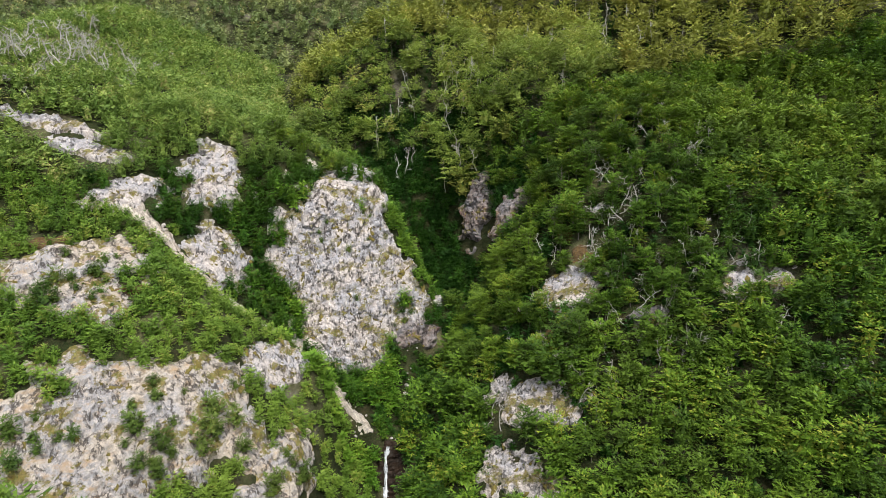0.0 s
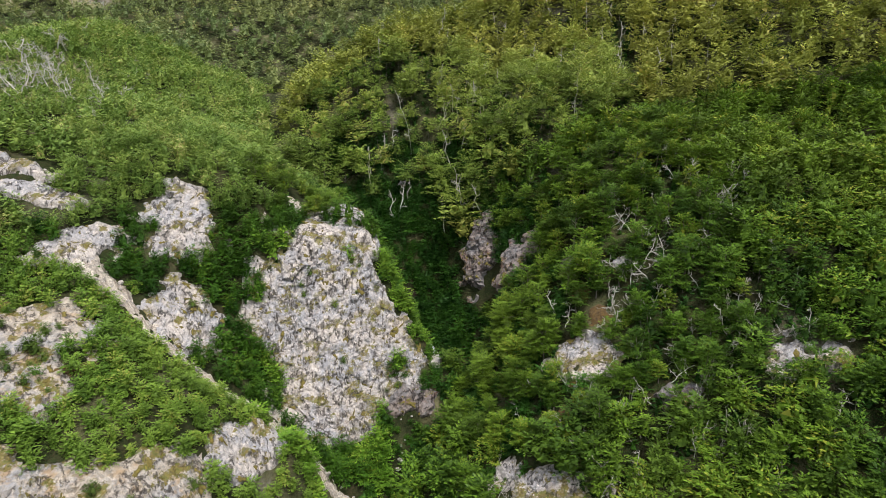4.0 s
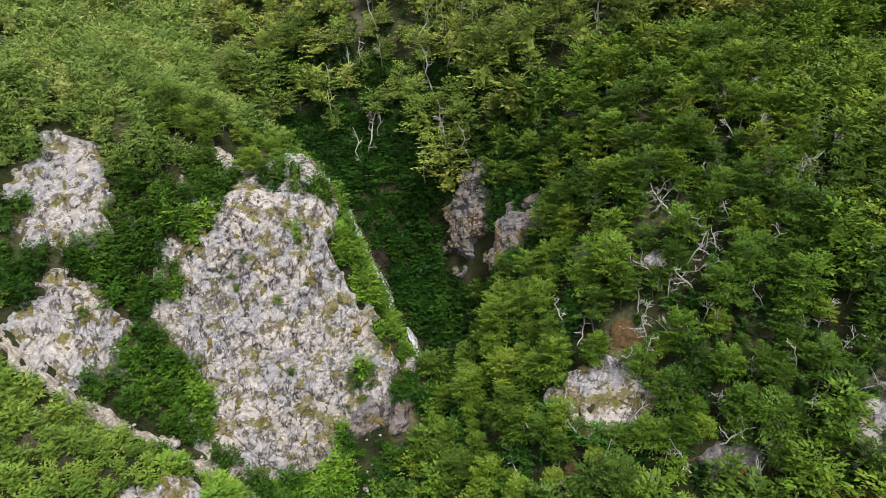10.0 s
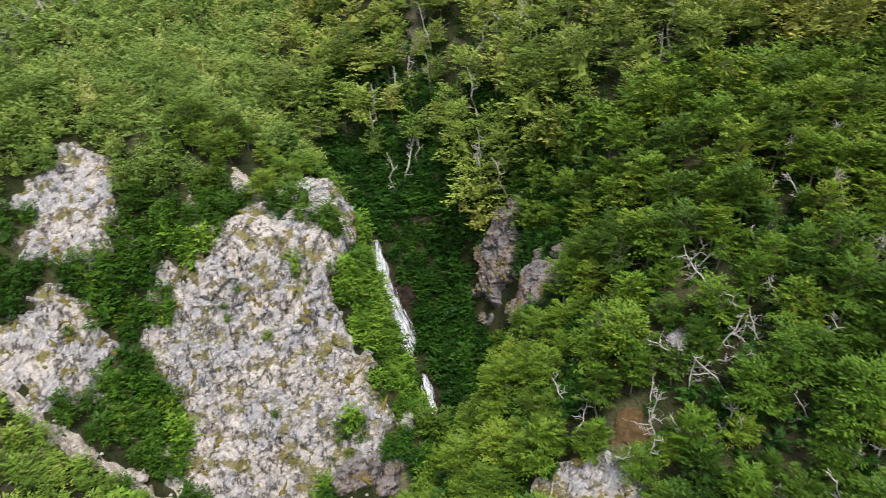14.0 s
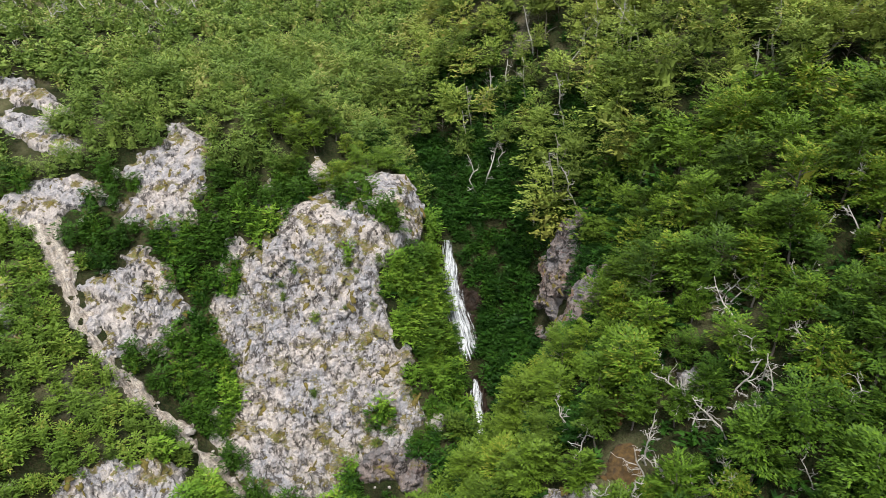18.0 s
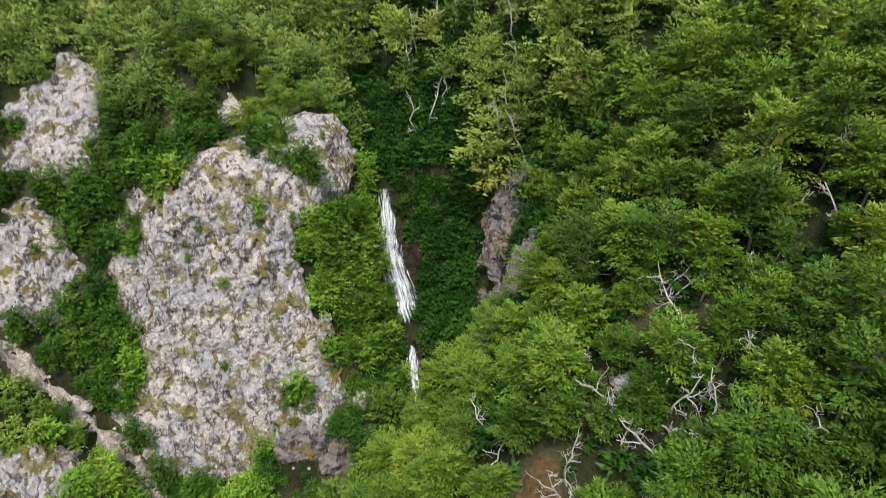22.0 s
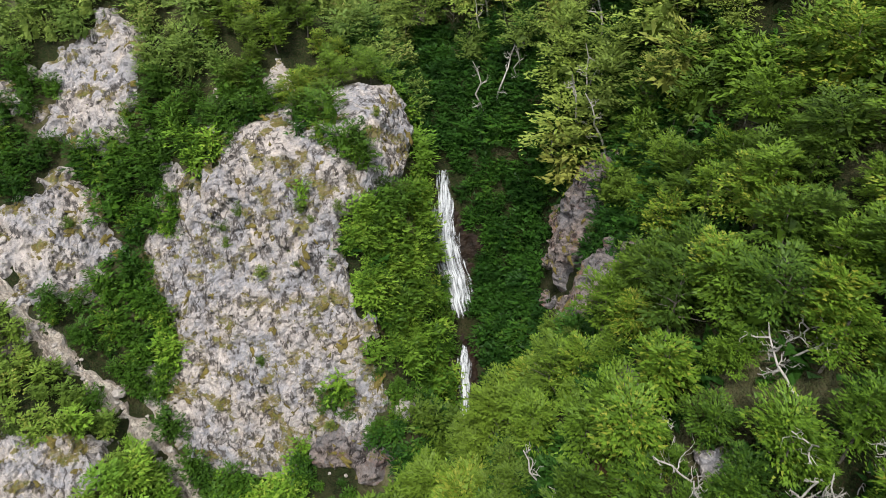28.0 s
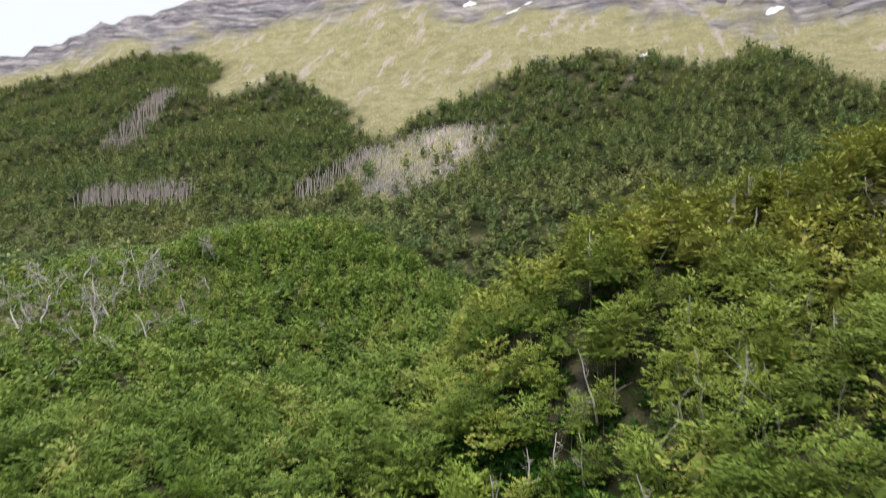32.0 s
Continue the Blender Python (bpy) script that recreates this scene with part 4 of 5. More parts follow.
def woods(name, kinds, x, y, tall, mat, label, rng):
    """Many trees as one mesh: kinds are unit trees, each set down at its place, size and turn."""
    vs, fs, ts, at = [], [], [], 0
    z = ground(x, y)
    pick, turn, hue = rng.integers(0, len(kinds), len(x)), rng.uniform(0, 6.283, len(x)), rng.uniform(0, 1, len(x))
    wide = tall * rng.uniform(0.85, 1.2, len(x))
    for k, (v, f) in enumerate(kinds):
        m = np.nonzero(pick == k)[0]
        if len(m):
            c, s = np.cos(turn[m])[:, None], np.sin(turn[m])[:, None]
            w = wide[m][:, None]
            p = np.stack([x[m][:, None] + w * (v[:, 0] * c - v[:, 1] * s), y[m][:, None] + w * (v[:, 0] * s + v[:, 1] * c), z[m][:, None] + tall[m][:, None] * v[:, 2] - 0.15], -1)
            vs.append(p.reshape(-1, 3))
            fs.append((f[None] + (np.arange(len(m)) * len(v))[:, None, None]).reshape(-1, f.shape[1]) + at)
            ts.append(np.repeat(hue[m], len(v)))
            at += len(m) * len(v)
    ob = part(name, mesh_from(name, np.concatenate(vs), np.concatenate(fs), False, {"tint": np.concatenate(ts)}), mat)
    return tagged(ob, label, "forest" if "wood" in name or "forest" in name else "shrubs", kind="stuff")


def unit_crowns(seed, count, sprays, leaf, wide=0.36, low=0.25, pads=30, flat=0.5):
    r = np.random.default_rng(seed)
    return [crown_arrays(r, 1.0, wide * r.uniform(0.9, 1.15), sprays, leaf, low * r.uniform(0.7, 1.2), flat, pads) for _ in range(count)]


def unit_trunks(seed, count, limbs=2):
    r = np.random.default_rng(seed)
    return [trunk_arrays(r, 1.0, 0.3, limbs, 4, 0.016) for _ in range(count)]


def gorge_wall(x, y):
    """The steep side of the gorge across from the falls, where only shrubs hold."""
    d, _ = creek_cut(x, y)
    return (d < np.where(x > 3, 9, 15)) & (y > 150) & (y < 181) & (ground(x, y) < 77)


# single trees on the slope that the camera passes nearest, and on the bluff's top
def tree_kind(seed, tall, wide, sprays, leaf, mat, low=0.28, name="beech_tree", label="small southern beech with layered green leaves", cat="tree"):
    r = np.random.default_rng(seed)
    root = new(name)
    part("trunk", mesh_from("trunk", *trunk_arrays(r, tall, wide, 6), True), BARK, root, "grey-brown bark")
    part("crown", mesh_from("crown", *crown_arrays(r, tall, wide, sprays, leaf, low, 0.5, 36)), mat, root)
    return tagged(root, label, cat, "trees on the slopes")


TREES = [tree_kind(100 + k, 5.0 + 0.5 * (k % 4), 1.65 + 0.2 * (k % 5), 2300, 0.25, LEAF_TREE, 0.22 + 0.05 * (k % 3)) for k in range(10)]
rng = np.random.default_rng(11)


def set_singles(x, y, kinds, low, high, limit):
    keep = ~in_rock(x, y, True) & ~creek_side(x, y) & (~gorge_wall(x, y) | (x < -13))
    x, y = x[keep][:limit], y[keep][:limit]
    for n, (a, b) in enumerate(zip(x, y)):
        s = rng.uniform(low, high)
        m = pose(a, b, float(ground(a, b)) - 0.1, rng.normal(0, 4), rng.normal(0, 4), rng.uniform(0, 360)) @ Matrix.Diagonal((s * rng.uniform(0.9, 1.15), s * rng.uniform(0.9, 1.15), s, 1))
        if n < len(kinds) and not any(k.get("set") for k in kinds):
            kinds[n].matrix_basis = m
        else:
            c = copy_thing(kinds[int(rng.integers(len(kinds)))], m)
            c.matrix_basis = m
    for k in kinds:
        k["set"] = 1


NEAR_BOX = (4.0, 50.0, 118.0, 164.0)
TOP_BOX = (-40.0, -14.0, 157.0, 172.0)
set_singles(*scatter(rng, *NEAR_BOX, 3.0), TREES, 0.52, 1.36, 285)
set_singles(*scatter(rng, *TOP_BOX, 3.0), TREES, 0.55, 0.85, 60)
for k in TREES:
    del k["set"]


def in_box(x, y, box):
    return (x > box[0]) & (x < box[1]) & (y > box[2]) & (y < box[3])


def grow(name, label, seed, area, step, tall, mat, where, kinds, trunks=None):
    r = np.random.default_rng(seed)
    x, y = scatter(r, *area, step)
    seen = (x < 0.66 * y + 8) & ((x > -0.66 * y - 10) | (x > 15 - 2.4 * (y - 118)) | (y > 200))
    keep = seen & where(x, y) & ~creek_side(x, y) & ~in_box(x, y, NEAR_BOX) & ~in_box(x, y, TOP_BOX) & (r.uniform(0, 1, len(x)) > np.maximum(0.9 * open_ground(x, y) * (y > 235), (0.7 if tall[1] > 2 else 0.1) * heath(x, y))) & ~clearing(x, y)
    x, y = x[keep], y[keep]
    keep = ~in_rock(x, y, tall[1] > 3.5)
    x, y = x[keep], y[keep]
    t = r.uniform(*tall, len(x)) * (1 + 0.12 * lumps(x, y, 31, 8.0)) * np.where(tall[1] > 2, 1 - 0.62 * heath(x, y), 1)
    ob = woods(name, kinds, x, y, t, mat, label, r)
    if trunks:
        st = woods(name + "_trunks", trunks, x, y, t, BARK, label, np.random.default_rng(seed + 1))
        st.name, st.parent = "trunks", ob
        for key in ("label", "category"):
            del st[key]


def left_bank(x, y):
    """West of the creek."""
    yy = np.array([c[1] for c in CREEK])
    return x < np.interp(y, yy, np.array([c[0] for c in CREEK]))


MID = unit_crowns(21, 8, 420, 0.075, 0.4, 0.25, 26)
MID_HIGH = unit_crowns(22, 8, 360, 0.075, 0.38, 0.35, 22)
TALL_NEAR = unit_crowns(28, 8, 1350, 0.038, 0.31, 0.42, 34)
LOW_NEAR = unit_crowns(29, 6, 760, 0.072, 0.55, 0.1, 26)
GULLY_CROWN = unit_crowns(26, 6, 470, 0.085, 0.44, 0.08)
LOW = unit_crowns(23, 6, 270, 0.12, 0.5, 0.05, 24)
LOW_FAR = unit_crowns(20, 6, 190, 0.125, 0.58, 0.1, 20)
FAR = unit_crowns(24, 8, 115, 0.125, 0.5, 0.3, 16, 0.8)
TRUNK = unit_trunks(25, 5, 1)
BRUSH = unit_crowns(27, 5, 56, 0.3, 0.62, 0.0, 9)
TRUNK_NEAR = unit_trunks(30, 5, 4)
TALL_BOX, LOW_BOX = (-46.0, 46.0, 171.0, 212.0), (-66.0, -12.0, 160.0, 204.0)
spur = lambda x, y: left_bank(x, y) & (y < 133) & (gully_way(x, y) > 1) & ((y < 127) | (x < -45))
grow("wood_right_slope", "dense small beech trees on the steep gorge side", 31, (-10, 112, 78, 172), 2.9, (4.2, 7.8), LEAF_TREE, lambda x, y: ~left_bank(x, y) & ~gorge_wall(x, y), MID, TRUNK)
grow("wood_upper_slope", "taller beech forest on the hillside above the gorge", 32, (-45, 125, 172, 275), 4.5, (6.5, 10.5), LEAF_RIDGE, lambda x, y: ~left_bank(x, y) & ~in_box(x, y, TALL_BOX), MID_HIGH, TRUNK)
grow("wood_above_falls", "tall beeches with olive crowns and bare lower trunks above the falls", 42, (-45, 45, 172, 212), 4.3, (6.0, 12.0), LEAF_UPPER, lambda x, y: ~left_bank(x, y) & in_box(x, y, TALL_BOX) & ~gorge_wall(x, y), TALL_NEAR, TRUNK_NEAR)
grow("shrubs_spur", "bright green low shrubs covering the rocky spur", 33, (-125, -8, 80, 134), 1.75, (1.8, 3.3), LEAF_SPUR, spur, LOW)
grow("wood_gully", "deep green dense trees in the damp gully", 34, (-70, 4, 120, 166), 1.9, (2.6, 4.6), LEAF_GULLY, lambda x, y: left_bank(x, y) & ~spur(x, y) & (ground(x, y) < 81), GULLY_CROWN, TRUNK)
grow("wood_plateau", "low wind-pressed beech wood on the shoulder above the bluff", 35, (-135, 0, 133, 270), 3.0, (3.0, 5.0), LEAF_SHRUB, lambda x, y: left_bank(x, y) & ~((x > -70) & (y < 166)) & ~in_box(x, y, LOW_BOX), LOW_FAR)
grow("wood_shoulder", "low dense beech wood right above the bluff", 43, (-70, -12, 133, 204), 2.8, (3.0, 5.2), LEAF_SHRUB, lambda x, y: left_bank(x, y) & ((y > 166) | (ground(x, y) >= 81)) & ~spur(x, y) & ((x > -66) | (y < 166)), LOW_NEAR, TRUNK)
grow("forest_mountain", "far beech forest climbing the mountain to the tree line", 36, (-800, 190, 190, 700), 5.9, (5.0, 8.6), LEAF_FAR, lambda x, y: ((y > 270) | (x < -130)) & (mountain_axes(x, y)[1] < treeline(mountain_axes(x, y)[0]) + 14 * lumps(x, y, 47, 1.0)) & (mountain_axes(x, y)[1] > -110) & (x < 0.15 * (y - 121) + 40) & (x > -2.3 * (y - 121) - 20), FAR)
wall_x, wall_y = scatter(np.random.default_rng(38), -30, 14, 148, 188, 1.35)
wall_d, _ = creek_cut(wall_x, wall_y)
keep = (wall_d > np.where(wall_y > 172.5, 0.4, 1.7)) & (~left_bank(wall_x, wall_y) | (wall_y > 171.5)) & ~in_rock(wall_x, wall_y) & (wall_d < 17) & (ground(wall_x, wall_y) < 84)
# the wall's shade comes from its darkened leaf colour
woods("shrubs_gorge_wall", LOW, wall_x[keep], wall_y[keep], np.random.default_rng(39).uniform(1.8, 3.6, keep.sum()), LEAF_SHADED, "shrubs clothing the steep gorge wall, its shade put into their green", np.random.default_rng(40))
grow("shrubs_heath", "low olive heath shrubs among dead trees on the shoulder", 48, (-135, -66, 145, 236), 1.25, (0.8, 1.6), LEAF_SHRUB, lambda x, y: left_bank(x, y) & (heath(x, y) > 0.12), BRUSH)
steep_x, steep_y = scatter(np.random.default_rng(44), -34, 40, 122, 200, 1.05)
lean_x, lean_y = (ground(steep_x + 1, steep_y) - ground(steep_x - 1, steep_y)) / 2, (ground(steep_x, steep_y + 1) - ground(steep_x, steep_y - 1)) / 2
steep_d, _ = creek_cut(steep_x, steep_y)
keep = (np.hypot(lean_x, lean_y) > 1.25) & (steep_d > np.where((steep_y > 158) & (steep_y < 173), 3.3, 1.5)) & ~in_rock(steep_x, steep_y) & (gully_way(steep_x, steep_y) > 1.8) & (np.random.default_rng(45).uniform(0, 1, len(steep_x)) < np.where(left_bank(steep_x, steep_y), 0.8, 0.4))
low_x, low_y = scatter(np.random.default_rng(62), -95, 110, -20, 79, 5.5)
woods("wood_lower_slope", FAR, low_x, low_y, np.random.default_rng(63).uniform(4.5, 7.5, len(low_x)), LEAF_TREE, "beech forest running on down the valley", np.random.default_rng(64))
bed_x, bed_y = scatter(np.random.default_rng(58), -14, 4, 128, 154, 1.1)
bed_d, _ = creek_cut(bed_x, bed_y)
keep_bed = (bed_d < 3.2) & (bed_d > 0.35) & ~in_rock(bed_x, bed_y)
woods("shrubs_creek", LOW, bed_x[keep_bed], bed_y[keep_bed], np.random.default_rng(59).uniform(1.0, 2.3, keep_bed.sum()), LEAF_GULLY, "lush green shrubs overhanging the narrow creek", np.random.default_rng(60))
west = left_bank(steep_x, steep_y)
# same shrubs: bright leaves on the west bank, shade-coloured leaves on the east
for here, mat, label in ((keep & west, LEAF_FLANK, "fresh green shrubs clinging to the steep sides of the bluff"), (keep & ~west, LEAF_SHADED, "shrubs on the steep gorge side, shade put into their green")):
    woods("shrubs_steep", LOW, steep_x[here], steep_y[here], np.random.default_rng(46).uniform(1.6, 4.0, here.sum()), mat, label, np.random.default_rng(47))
NEAR_BOX = (0, 0, 0, 0)
# undergrowth shares the darkened leaves, so gaps between trees read as shade
grow("shrubs_undergrowth", "low ferny undergrowth between the trees of the slope", 37, (-40, 82, 82, 232), 2.4, (1.0, 2.2), LEAF_SHADED, lambda x, y: ~left_bank(x, y) | (y > 128), BRUSH)

# ---- dead wood ----
def dead_kind(seed, tall, branches, name, label, group, out=(0.12, 0.28), stout=0.014):
    """A bleached dead tree: a bent tapering trunk and crooked bare branches."""
    r = np.random.default_rng(seed)
    root = new(name)
    k = np.linspace(0, 1, 7)
    bend = np.cumsum(r.normal(0, 0.035, (7, 2)), 0) * tall
    axis = np.stack([bend[:, 0], bend[:, 1], tall * k - 0.3], -1)
    part("trunk", mesh_from("trunk", *tube(axis, tall * stout * (1.1 - 0.85 * k) + 0.03, 6), True), DEADWOOD, root)
    for _ in range(branches):
        h, a, q = r.uniform(0.3, 0.95), r.uniform(0, 6.283), np.linspace(0, 1, 6)
        base = np.array([np.interp(h, k, axis[:, c]) for c in range(3)])
        reach = tall * r.uniform(*out)
        crook = np.cumsum(r.normal(0, 0.1, (6, 3)), 0) * reach
        arm = base + np.stack([np.cos(a) * reach * q, np.sin(a) * reach * q, r.uniform(-0.1, 0.75) * reach * q], -1) + crook * q[:, None]
        pieces = [tube(arm, tall * 0.0085 * (1 - 0.7 * q) + 0.025, 4)]
        for t in (2, 3, 4):
            tip = arm[t] + np.cumsum(r.normal(0, 0.16, (4, 3)) + (np.cos(a + r.normal(0, 1)) * 0.1, np.sin(a + r.normal(0, 1)) * 0.1, 0.07), 0) * reach
            twig = np.vstack([arm[t], tip])
            pieces.append(tube(twig, np.linspace(0.04, 0.02, 5), 3))
        part("branch", mesh_from("branch", *joined(pieces), True), DEADWOOD, root)
    return tagged(root, label, "dead tree", group)


def set_down(kinds, places, low, high, tilt, sink=0.2):
    used = set()
    for a, b in places:
        n = int(rng.integers(len(kinds)))
        s = float(rng.uniform(low, high))
        m = pose(a, b, float(ground(a, b)) - sink, rng.normal(0, tilt), rng.normal(0, tilt), rng.uniform(0, 360)) @ Matrix.Diagonal((s, s, s, 1))
        free = [k for k in range(len(kinds)) if k not in used]
        if free:
            used.add(free[0])
            kinds[free[0]].matrix_basis = m
        else:
            copy_thing(kinds[n], m).matrix_basis = m


rng = np.random.default_rng(41)
SLOPE_DEAD = [dead_kind(200 + k, 6.6, 5, "dead_tree", "bleached crooked dead tree among green beeches", "dead trees on the slope") for k in range(5)]
x, y = rng.uniform(7, 56, 360), rng.uniform(104, 158, 360)
keep = ~in_rock(x, y) & (y < 118 + 0.9 * x) & ~creek_side(x, y)
set_down(SLOPE_DEAD, list(zip(x[keep], y[keep]))[:175], 0.5, 0.88, 20)
SNAGS = [dead_kind(220 + k, 10.0, 4, "dead_tree", "tall pale standing dead trunk in the forest", "standing dead trunks", (0.06, 0.16)) for k in range(4)]
x, y = rng.uniform(-18, 14, 60), rng.uniform(176, 196, 60)
set_down(SNAGS, list(zip(x, y))[:16], 0.7, 0.95, 5)
x, y = rng.uniform(-20, 70, 110), rng.uniform(170, 240, 110)
keep = ~left_bank(x, y)
set_down([copy_thing(SNAGS[0], Matrix())], list(zip(x[keep], y[keep]))[:60], 0.65, 1.0, 9)
GREY = [dead_kind(240 + k, 4.2, 4, "dead_tree", "white weathered dead tree on open grassy ground", "dead trees on the shoulder", (0.2, 0.4), 0.026) for k in range(4)]
x, y = rng.normal(-98, 12, 170), rng.normal(185, 19, 170)
keep = left_bank(x, y) & (x < -72) & (y > 152)
set_down(GREY, list(zip(x[keep], y[keep]))[:90], 0.8, 1.4, 24)


def bare_trunks(name, seed, along, upslope, count, tall, label, mat, lean_by=0.1, thick=0.13):
    """A stand of bare trunks far up the valley, as one mesh; along: the limits at a height on the slope."""
    r = np.random.default_rng(seed)
    q = r.uniform(*upslope, count)
    low, high = along(q)
    a = low + (high - low) * r.uniform(0, 1, count)
    x, y = -60 + 0.954 * a - 0.3 * q, 265 + 0.3 * a + 0.954 * q
    z = MOUNTAIN_AT(x, y)
    out = []
    for n in range(count):
        h, lean = r.uniform(*tall), r.normal(0, lean_by, 2)
        k = 1 / math.sqrt(1 + float(lean @ lean))
        mid = np.array((x[n] + lean[0] * h * 0.5 + r.normal(0, 0.15), y[n] + lean[1] * h * 0.5, z[n] + h * k * 0.5))
        tip = np.array((x[n] + lean[0] * h, y[n] + lean[1] * h, z[n] + h * k * k))
        out.append(tube([(x[n], y[n], z[n] - 0.6), mid, tip], (1.5 * thick, thick, 0.4 * thick), 4))
        for _ in range(2):
            out.append(tube([mid, (mid + tip) / 2 + r.normal(0, 0.5, 3), tip + r.normal(0, 1.0, 3)], (0.6 * thick, 0.5 * thick, 0.2 * thick), 3))
    ob = part(name, mesh_from(name, *joined(out), True), mat)
    return tagged(ob, label, "dead trees", kind="stuff")


def MOUNTAIN_AT(x, y):
    """The height of the ground sheet, with its crags, at a place."""
    i = np.clip(np.searchsorted(gx[0], x) - 1, 0, gx.shape[1] - 2)
    j = np.clip(np.searchsorted(gy[:, 0], y) - 1, 0, gy.shape[0] - 2)
    u, v = (x - gx[0, i]) / (gx[0, i + 1] - gx[0, i]), (y - gy[j, 0]) / (gy[j + 1, 0] - gy[j, 0])
    return (1 - u) * (1 - v) * gz[j, i] + u * (1 - v) * gz[j, i + 1] + (1 - u) * v * gz[j + 1, i] + u * v * gz[j + 1, i + 1]


bare_trunks("dead_stand", 51, lambda q: (BURNT_MID(q) - BURNT_HALF(q), BURNT_MID(q) + BURNT_HALF(q)), (98, 208), 900, (2.5, 6), "many bleached dead trunks, some fallen, on an open slope", DEADWOOD, 0.45, 0.15)
bare_trunks("dead_stand", 52, lambda q: (-236, -172), (110, 128), 330, (5, 8), "row of bare grey trunks at the forest edge", GREYWOOD)
bare_trunks("dead_stand", 53, lambda q: (-332 - 0.25 * (q - 262), -306 - 0.25 * (q - 262)), (220, 304), 380, (5, 8.5), "bare grey trunks along a gap in the far forest", GREYWOOD)
bare_trunks("dead_stand", 54, lambda q: (-112, -98), (100, 175), 110, (5, 8), "bare grey trunks beside a narrow slide", GREYWOOD)

# ---- shrubs, moss and loose blocks on the rock ----
SHRUBS = []
for k in range(5):
    r = np.random.default_rng(300 + k)
    root = new("shrub")
    part("stem", mesh_from("stem", *trunk_arrays(r, 1.5, 0.8, 5, 4, 0.02), True), BARK, root)
    part("foliage", mesh_from("foliage", *crown_arrays(r, 1.6, 0.9, 520, 0.17, 0.08, 0.4, 26)), LEAF_TUFT, root)
    SHRUBS.append(tagged(root, "small green shrub rooted in a rock crevice", "shrub", "shrubs on the rock"))
def moss_mesh(salt):
    """A ragged cushion of moss: a low uneven sheet that dips under at its rim."""
    t, k = np.meshgrid(np.linspace(0, 2 * np.pi, 18, endpoint=False), np.linspace(0.05, 1, 5))
    rim = 0.65 + 0.5 * fractal(np.stack([np.cos(t) * 1.6 + salt, np.sin(t) * 1.6, 0 * t], -1).reshape(-1, 3), 3, salt).reshape(t.shape)
    v = np.stack([k * rim * np.cos(t), 0.55 * k * rim * np.sin(t), 0.14 - 0.3 * k**2], -1).reshape(-1, 3)
    v[:, 2] += 0.07 * fractal(v * 3.1, 3, salt + 3)
    i = np.arange(90).reshape(5, 18)
    f = np.stack([i[:-1], np.roll(i[:-1], -1, 1), np.roll(i[1:], -1, 1), i[1:]], -1).reshape(-1, 4)
    me = mesh_from("moss_clump", v, f, True)
    me.materials.append(LICHEN)
    return me


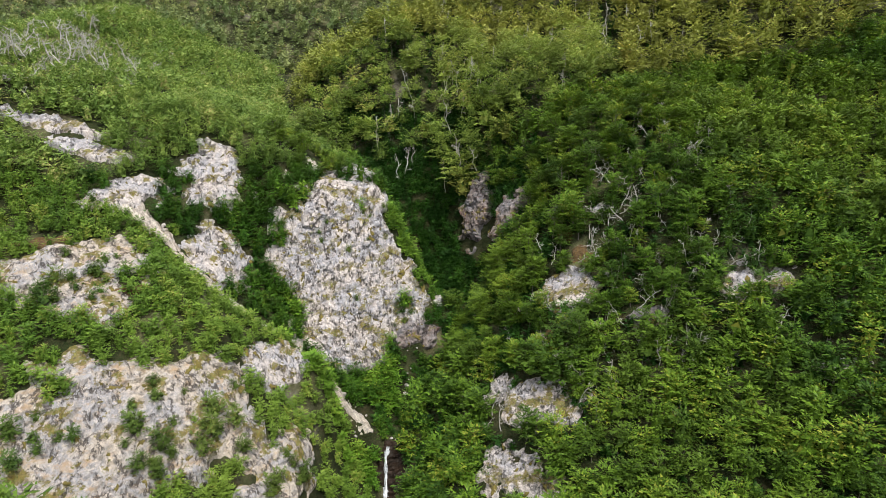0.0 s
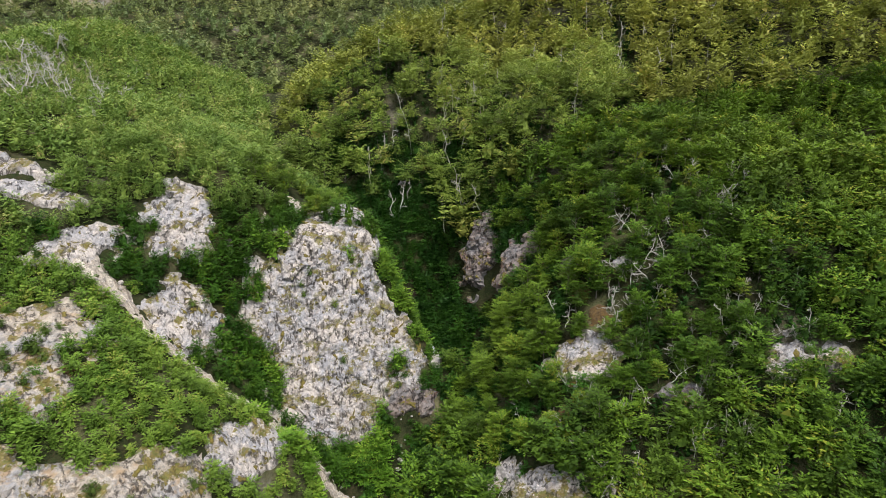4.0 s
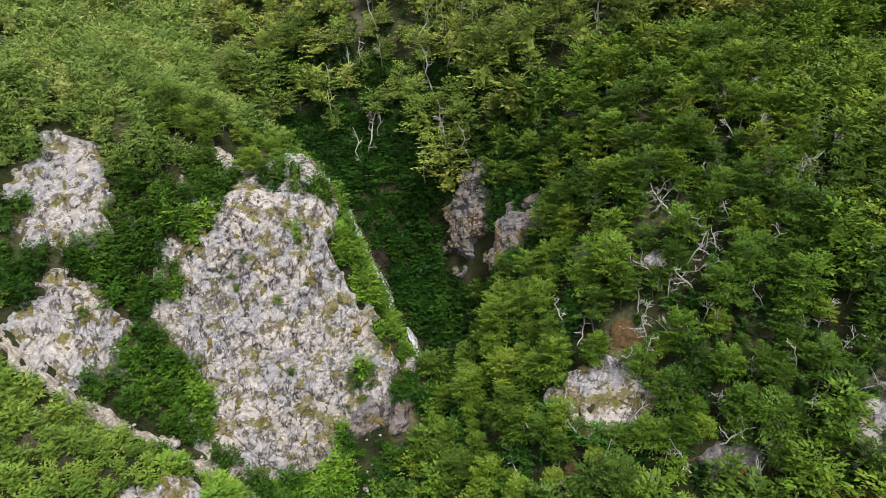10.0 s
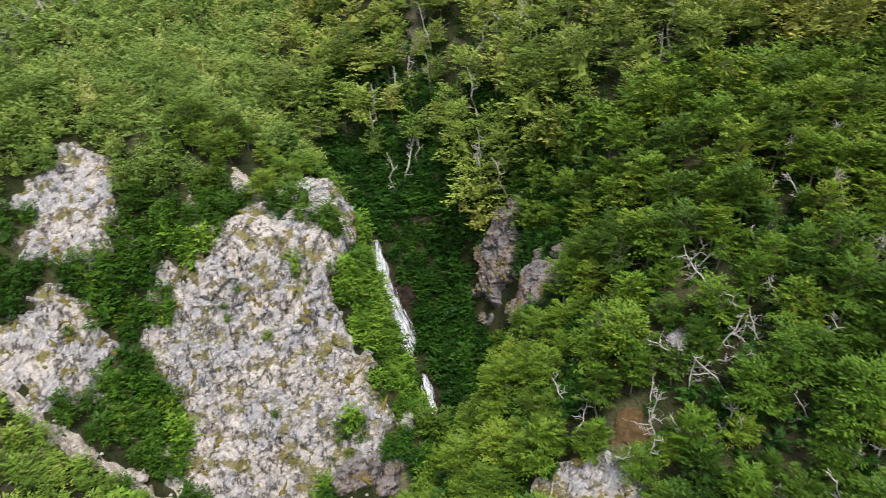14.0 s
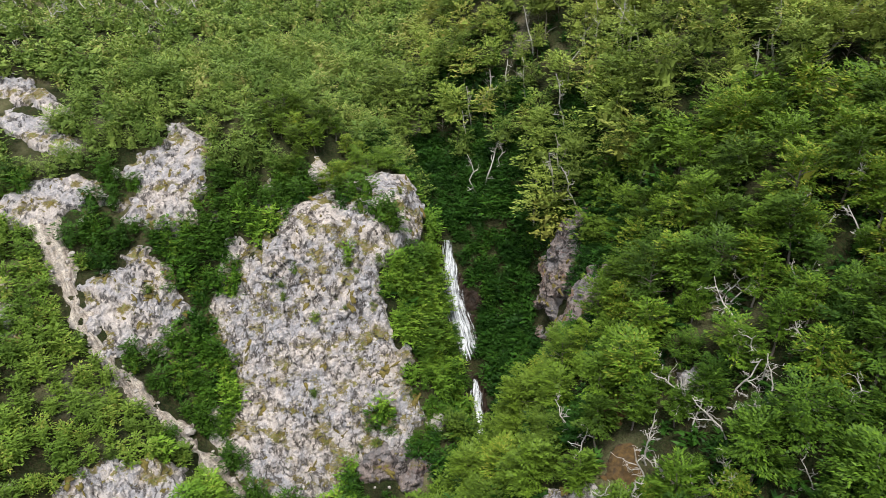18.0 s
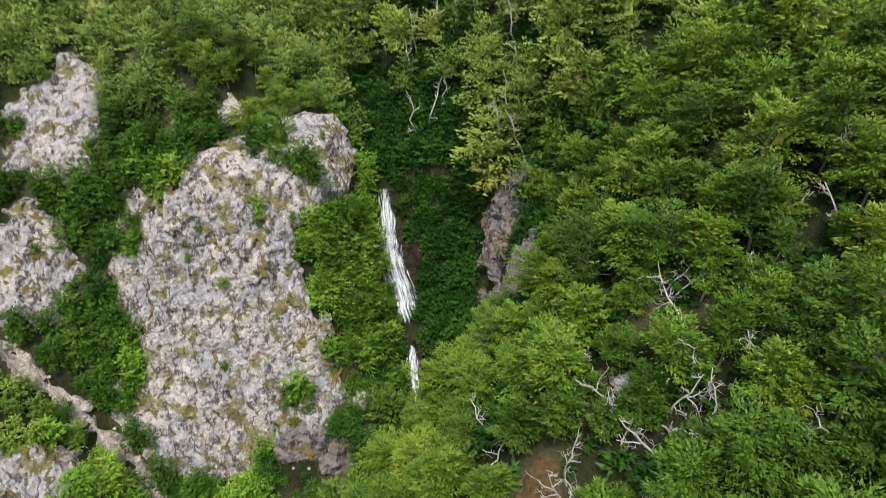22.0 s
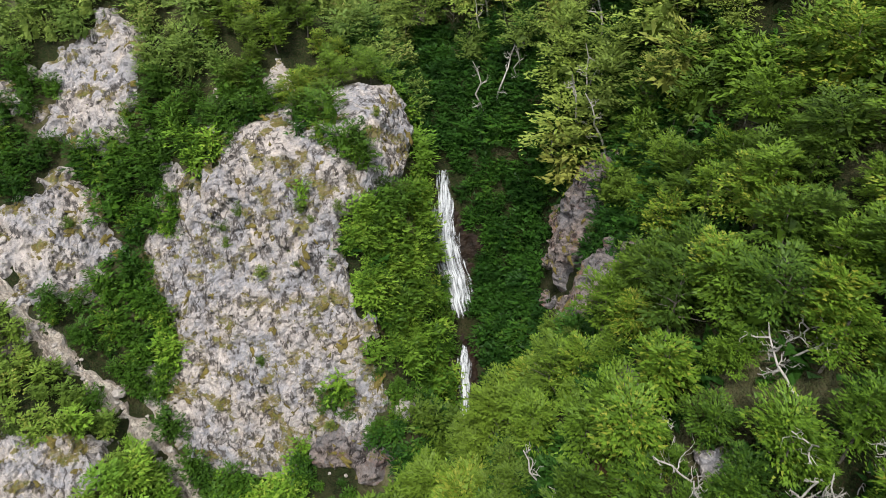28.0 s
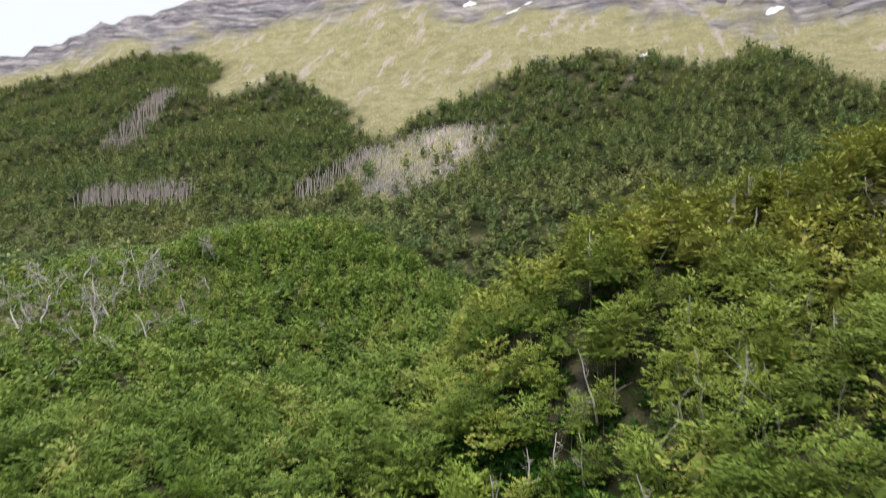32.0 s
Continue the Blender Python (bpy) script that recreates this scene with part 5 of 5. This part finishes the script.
CLUMPS = [moss_mesh(70 + k) for k in range(6)]
SLABS = [boulder_mesh("slab", 80 + k) for k in range(5)]
rng = np.random.default_rng(61)
planted = 0
for ob, verts, edge, n, c in FACES:
    if not ob.name.startswith(("rock_bluff", "rock_slope", "rock_outcrop", "rock_cliff")):
        continue
    mat = ob.data.materials[0]
    inside = verts[edge > 0.12]
    area = len(inside) * 0.15
    flat_turn = Vector(n).to_track_quat("Z", "Y").to_euler()
    turn_deg = [math.degrees(v) for v in flat_turn]
    for k in range(int(min(area * 0.12, 60))):
        p, s = inside[rng.integers(len(inside))], float(rng.uniform(0.3, 1.0))
        b = new("moss_clump", CLUMPS[k % 6])
        b.parent = ob
        b.matrix_basis = pose(*(p - c + n * 0.02), *turn_deg) @ pose(0, 0, 0, 0, 0, rng.uniform(0, 360)) @ Matrix.Diagonal((1.7 * s, 1.5 * s, 0.8, 1))
        if k == 0:
            b["label"] = "olive yellow moss cushion"
    for k in range(int(min(area * 0.05, 40))):
        p, s = inside[rng.integers(len(inside))], float(np.clip(rng.lognormal(-0.4, 0.4), 0.3, 1.5))
        me = SLABS[k % 5] if mat == STONE else SLABS[k % 5].copy()
        key = "slab_" + mat.name + str(k % 5)
        if key in bpy.data.meshes:
            bpy.data.meshes.remove(me)
            me = bpy.data.meshes[key]
        else:
            me.name = key
            me.materials.clear()
            me.materials.append(mat)
        b = new("slab", me)
        b.parent = ob
        b.matrix_basis = pose(*(p - c - n * 0.12 * s), *turn_deg) @ pose(0, 0, 0, *rng.uniform(-18, 18, 2), rng.uniform(0, 360)) @ Matrix.Diagonal((s, 1.25 * s, 0.75 * s, 1))
    wild = ob.name.startswith("rock_slope")
    want = int(min(area * (0.1 if wild else 0.012), 70 if wild else 14))
    growing = inside[fractal(inside * 0.16, 3, 77) > 0.12]
    growing = growing if len(growing) > 5 else inside
    for _ in range(want):
        p, s = growing[rng.integers(len(growing))], float(np.clip(rng.lognormal(-0.25, 0.5), 0.35, 1.7)) * (1.35 if wild else 0.9)
        m = pose(*(p - (0, 0, 0.15)), rng.normal(0, 8), rng.normal(0, 8), rng.uniform(0, 360)) @ Matrix.Diagonal((s, s, s, 1))
        if planted < len(SHRUBS):
            SHRUBS[planted].matrix_basis = m
        else:
            copy_thing(SHRUBS[int(rng.integers(5))], m).matrix_basis = m
        planted += 1


# ---- old snow on the mountain ----
def snow_patch(a, r, long, wide, turn, seed):
    k = np.linspace(0, 1, 9)[:, None]
    t = np.linspace(0, 2 * np.pi, 40, endpoint=False)[None]
    rim = 1 + 0.3 * np.sin(2 * t + seed) + 0.18 * np.sin(5 * t + 2 * seed)
    da, dr = long * k * rim * np.cos(t), wide * k * rim * np.sin(t)
    c, s = math.cos(turn), math.sin(turn)
    a2, r2 = a + c * da - s * dr, r + s * da + c * dr
    x, y = (-60 + 0.954 * a2 - 0.3 * r2).ravel(), (265 + 0.3 * a2 + 0.954 * r2).ravel()
    z = MOUNTAIN_AT(x, y) + (0.7 - 2.5 * np.repeat(k, 40, 1).ravel() ** 4)
    i = np.arange(360).reshape(9, 40)
    f = np.stack([i[:-1], np.roll(i[:-1], -1, 1), np.roll(i[1:], -1, 1), i[1:]], -1).reshape(-1, 4)
    ob = part("snow_patch", mesh_from("snow_patch", np.stack([x, y, z], -1), f, True), SNOW)
    tagged(ob, "patch of old white snow on the grey mountainside", "snow", "snow patches")


for n, (a, r, lg, wd, tn) in enumerate(((-133, 485, 8, 3.0, 0.1), (-84, 473, 12, 2.6, 0.0), (120, 386, 8, 4.0, 0.35), (30, 305, 4.5, 2.5, 0.0))):
    snow_patch(a, r, lg, wd, tn, n)
